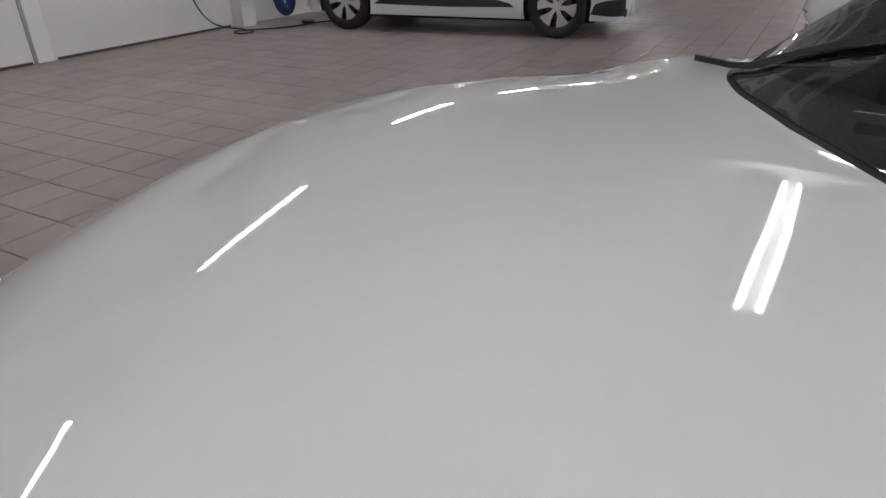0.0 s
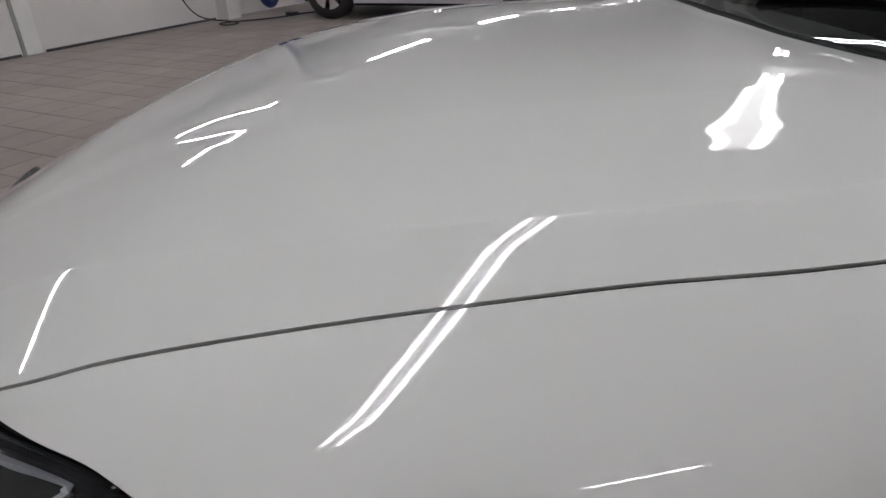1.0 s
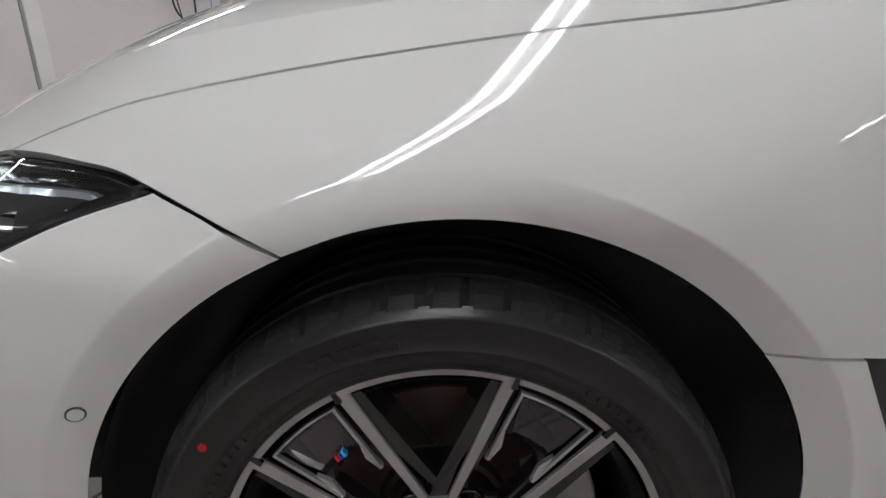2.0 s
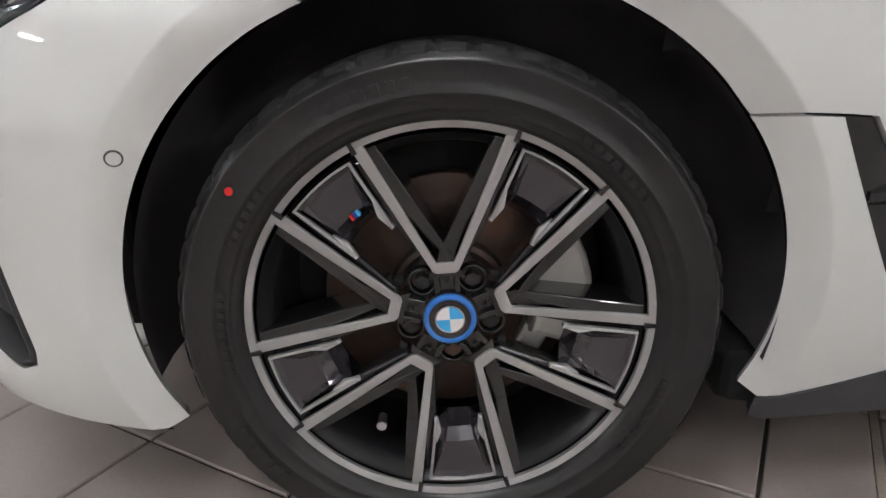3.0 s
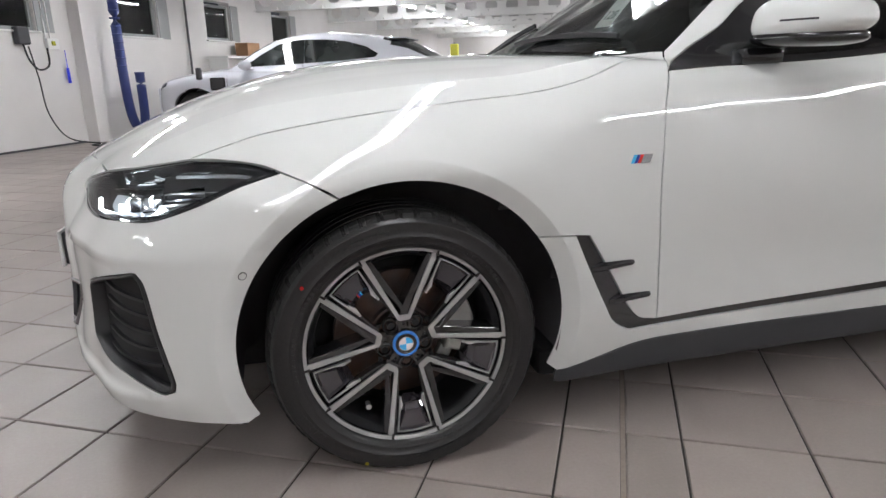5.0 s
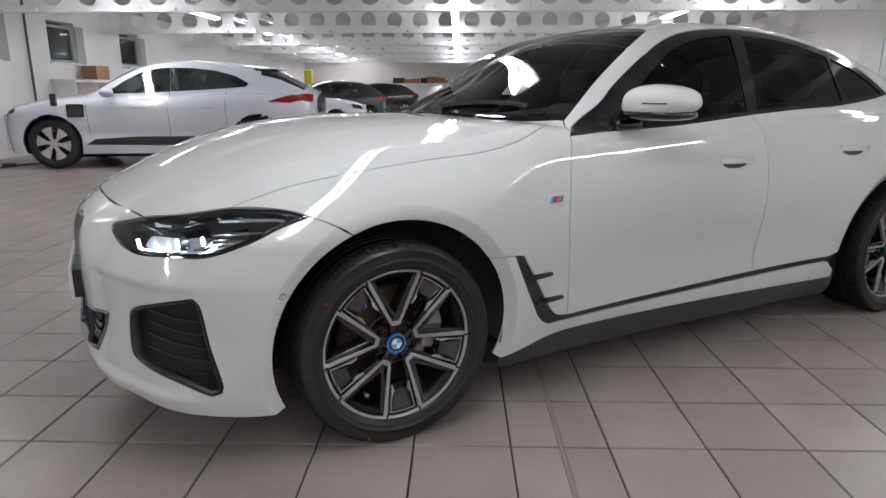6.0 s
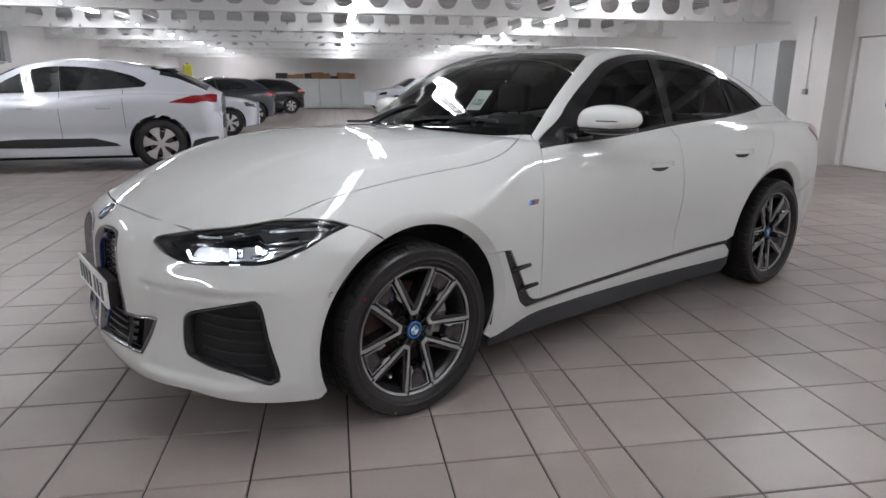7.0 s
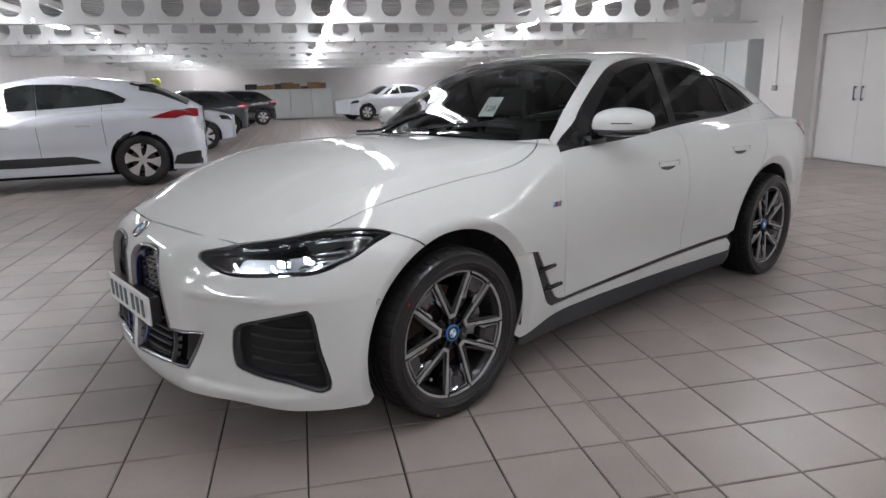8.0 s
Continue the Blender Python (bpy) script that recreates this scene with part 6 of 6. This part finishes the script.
hose = thing("exhaust_hose", "dark blue ribbed exhaust extraction hose hanging in a loop", "hose", ROOM)
part("hose", tube_path([(WEST + 0.45, 6.82, 2.75), (WEST + 0.45, 6.82, 1.6), (WEST + 0.45, 6.84, 0.7), (WEST + 0.45, 6.92, 0.28), (WEST + 0.45, 7.06, 0.16), (WEST + 0.45, 7.18, 0.30), (WEST + 0.45, 7.20, 0.8), (WEST + 0.45, 7.20, 1.05)], 0.075, 14), DARKBLUE, hose, smooth=True)
for k in range(14):
    part("hose_rib", lathe([(0.074, -0.012), (0.084, 0.0), (0.074, 0.012)], 16), DARKBLUE, hose)
    hose.children[-1].matrix_local = pose(WEST + 0.45, 6.82, 2.6 - 0.12 * k, 90, 0, 0)
part("hose_cone", lathe([(0.07, 0.0), (0.05, 0.20), (0.03, 0.25)], 16), SATIN_BLACK, hose)
hose.children[-1].matrix_local = pose(WEST + 0.45, 7.20, 1.05, 90, 0, 0)
charger = thing("wall_charger", "grey wall box with a looped charging cable", "charger", ROOM)
part("case", boxes(((WEST + 0.002, 5.32, 1.46), (WEST + 0.11, 5.52, 1.70)), bevel=0.02), SKIRT_GREY, charger)
part("cable", tube_path([(WEST + 0.06, 5.42, 1.46), (WEST + 0.10, 5.44, 1.25), (WEST + 0.10, 5.58, 1.12), (WEST + 0.10, 5.76, 1.18), (WEST + 0.06, 5.82, 1.42)], 0.014), CABLE, charger, smooth=True)
part("lead", tube_path([(WEST + 0.06, 5.50, 1.44), (WEST + 0.08, 5.56, 1.0), (WEST + 0.10, 5.60, 0.5), (WEST + 0.14, 5.85, 0.12), (WEST + 0.5, 6.1, 0.018), (WEST + 0.75, 6.0, 0.016), (WEST + 0.7, 5.8, 0.016), (WEST + 0.5, 5.95, 0.018), (WEST + 0.9, 6.5, 0.018), (WEST + 1.1, 7.2, 0.018), (WEST + 1.6, 7.6, 0.018)], 0.010), CABLE, charger, smooth=True)
sock = thing("wall_socket", "white wall socket block with a yellow switch", "socket", ROOM)
part("block", boxes(((WEST + 0.002, 5.84, 1.40), (WEST + 0.07, 6.04, 1.56)), bevel=0.01), STEEL_WHITE, sock)
part("switch", boxes(((WEST + 0.07, 5.90, 1.46), (WEST + 0.09, 5.96, 1.52)), bevel=0.006), YELLOW, sock)
part("conduit", tube_path([(WEST + 0.02, 5.86, 1.56), (WEST + 0.02, 5.86, 2.9)], 0.012), STEEL_WHITE, sock, smooth=True)
part("conduit", tube_path([(WEST + 0.02, 5.94, 1.56), (WEST + 0.02, 5.93, 2.9)], 0.012), STEEL_WHITE, sock, smooth=True)
bm = bmesh.new()
cyl(bm, (WEST + 0.05, 6.14, 0.92), (WEST + 0.05, 6.14, 1.14), 0.024, 0.020, seg=12)
cyl(bm, (WEST + 0.05, 6.14, 1.14), (WEST + 0.05, 6.14, 1.40), 0.005, seg=6)
part("air_gun", bm, BLUE_PLASTIC, sock, "blue air gun on a thin hose")
bm = bmesh.new()
cyl(bm, (WEST + 0.9, 7.0, 0.012), (WEST + 0.9, 7.0, 0.05), 0.10, seg=20)
part("hose_foot", bm, SATIN_BLACK, hose)

# ---- east side: socket, lockers; far end: cabinets and boxes ----
box_ = thing("light_switch", "small grey switch box with a conduit rising from it", "switch", ROOM)
part("box", boxes(((EAST - 0.40, 6.70, 1.12), (EAST - 0.352, 6.79, 1.21)), bevel=0.005), GREY_TRIM, box_)
part("conduit", tube_path([(EAST - 0.37, 6.745, 1.21), (EAST - 0.37, 6.745, 2.34)], 0.011), STEEL_WHITE, box_, smooth=True)
lk = None
for k in range(3):
    m = ROOM @ pose(EAST - 0.22, 7.75 + 0.66 * k, 0)
    if lk is None:
        lk = thing("locker", "tall pale steel locker against the wall", "locker", m, "lockers")
        part("body", boxes(((-0.20, -0.32, 0.06), (0.20, 0.32, 2.02)), bevel=0.006), CABINET, lk)
        part("door", boxes(((-0.225, -0.312, 0.09), (-0.203, 0.312, 2.0)), bevel=0.004), CABINET, lk)
        part("plinth", boxes(((-0.18, -0.30, 0), (0.18, 0.30, 0.058))), DARK_TRIM, lk)
    else:
        copy_thing(lk, m)
cb = None
for k in range(4):
    m = ROOM @ pose(-2.0 + 1.0 * k, 30.0, 0)
    if cb is None:
        cb = thing("cabinet", "pale low steel cabinet at the far wall", "cabinet", m, "far cabinets")
        part("body", boxes(((-0.49, -0.25, 0.05), (0.49, 0.25, 1.45)), bevel=0.006), CABINET, cb)
        part("door", boxes(((-0.48, -0.275, 0.08), (-0.004, -0.253, 1.42)), bevel=0.004), CABINET, cb)
        part("door", boxes(((0.004, -0.275, 0.08), (0.48, -0.253, 1.42)), bevel=0.004), CABINET, cb)
    else:
        copy_thing(cb, m)
for k in range(9):
    w, h = random.uniform(0.12, 0.30), random.uniform(0.10, 0.30)
    m = ROOM @ pose(-2.3 + 0.42 * k, 30.0 + random.uniform(-0.08, 0.08), 1.45, 0, 0, random.uniform(-15, 15))
    bx = thing("storage_box", "brown box on top of the cabinets" if k % 3 else "dark box on top of the cabinets", "box", m)
    part("carton", boxes(((-w, -0.14, 0), (w, 0.14, h)), bevel=0.006), BROWN if k % 3 else SATIN_BLACK, bx)
    part("flap", boxes(((-w, -0.14, h), (-0.01, 0.14, h + 0.006)), ((0.01, -0.14, h), (w, 0.14, h + 0.006))), BROWN if k % 3 else SATIN_BLACK, bx)
m = ROOM @ pose(-5.2, 23.0, 0)
v = thing("coat_stand", "stand hung with a yellow safety vest", "coat stand", m)
bm = bmesh.new()
cyl(bm, (0, 0, 0), (0, 0, 1.95), 0.02, seg=8)
cyl(bm, (0, 0, 0), (0, 0, 0.02), 0.2, seg=16)
part("pole", bm, DARK_TRIM, v)
part("vest", boxes(((-0.16, -0.10, 1.25), (0.16, 0.10, 1.9)), bevel=0.05), YELLOW, v)
bench = thing("workbench", "workbench with brown boxes along the west wall", "bench", ROOM)
part("top", boxes(((WEST + 0.05, 9.7, 1.30), (WEST + 0.55, 11.4, 1.35)), bevel=0.006), STEEL_WHITE, bench)
for b in (9.75, 11.3):
    part("leg", boxes(((WEST + 0.08, b, 0), (WEST + 0.5, b + 0.05, 1.3))), STEEL_WHITE, bench)
crate = thing("storage_box", "brown open box standing on the bench", "box", ROOM @ pose(WEST + 0.3, 10.9, 1.35))
part("carton", boxes(((-0.15, -0.25, 0), (0.15, 0.25, 0.28)), bevel=0.01), BROWN, crate)


# ---- floor tiles: single pieces near the car, the rest joined ----
TILE_P = 0.3266
U0, V0, CUT = 0.8126, -0.8462, 0.981
us = [U0 + TILE_P * k for k in range(-25, 42)]
spans = [(max(a, WEST), b) for a, b in zip(us, us[1:]) if b > WEST + 0.02 and a != U0]
spans += [(U0, CUT - 0.005), (CUT + 0.005, U0 + TILE_P)]
rows_v = [(V0 + TILE_P * k, V0 + TILE_P * (k + 1)) for k in range(-20, 98)]
GAP = 0.0065


def tile_mesh(w, d):
    c, g = 0.0025, GAP / 2
    x0, x1, y0, y1 = -w / 2 + g, w / 2 - g, -d / 2 + g, d / 2 - g
    v = [(x0 + c, y0 + c, 0), (x1 - c, y0 + c, 0), (x1 - c, y1 - c, 0), (x0 + c, y1 - c, 0), (x0, y0, -c), (x1, y0, -c), (x1, y1, -c), (x0, y1, -c), (x0, y0, -0.006), (x1, y0, -0.006), (x1, y1, -0.006), (x0, y1, -0.006)]
    f = [(0, 1, 2, 3)] + [(4 + k, 4 + (k + 1) % 4, (k + 1) % 4, k) for k in range(4)] + [(8 + k, 8 + (k + 1) % 4, 4 + (k + 1) % 4, 4 + k) for k in range(4)]
    return v, f


cells = []
for a, b in spans:
    for c, d in rows_v:
        if d < SOUTH or c > NORTH:
            continue
        cells.append((a, b, c, d))
cells.sort(key=lambda s: ((s[0] + s[1]) / 2 - 0.75) ** 2 + ((s[2] + s[3]) / 2 + 0.9) ** 2)
shared = {}
for a, b, c, d in cells[:300]:
    key = round(b - a, 3)
    if key not in shared:
        me = bpy.data.meshes.new("tile")
        v, f = tile_mesh(b - a, d - c)
        me.from_pydata(v, [], f)
        me.materials.append(TILE)
        shared[key] = me
    ob = new("tile", shared[key])
    ob.parent = floor_slab
    ob.location = ((a + b) / 2, (c + d) / 2, random.uniform(-0.0004, 0.0004))
    ob.rotation_euler = (random.uniform(-0.0015, 0.0015), random.uniform(-0.0015, 0.0015), 0)
verts, faces = [], []
for a, b, c, d in cells[300:]:
    v, f = tile_mesh(b - a, d - c)
    n, dz = len(verts), random.uniform(-0.0004, 0.0004)
    tx, ty = random.uniform(-0.0015, 0.0015), random.uniform(-0.0015, 0.0015)
    verts += [(x + (a + b) / 2, y + (c + d) / 2, z + dz + x * tx + y * ty) for x, y, z in v]
    faces += [tuple(i + n for i in q) for q in f]
rest = part("tile_field", (verts, [], faces), TILE_FAR, floor_slab)
rest["kind"] = "stuff"
part("joint_strip", boxes(((CUT - 0.007, SOUTH, -0.006), (CUT + 0.007, NORTH, -0.0008))), SEALANT, floor_slab, "sealed grey movement joint")
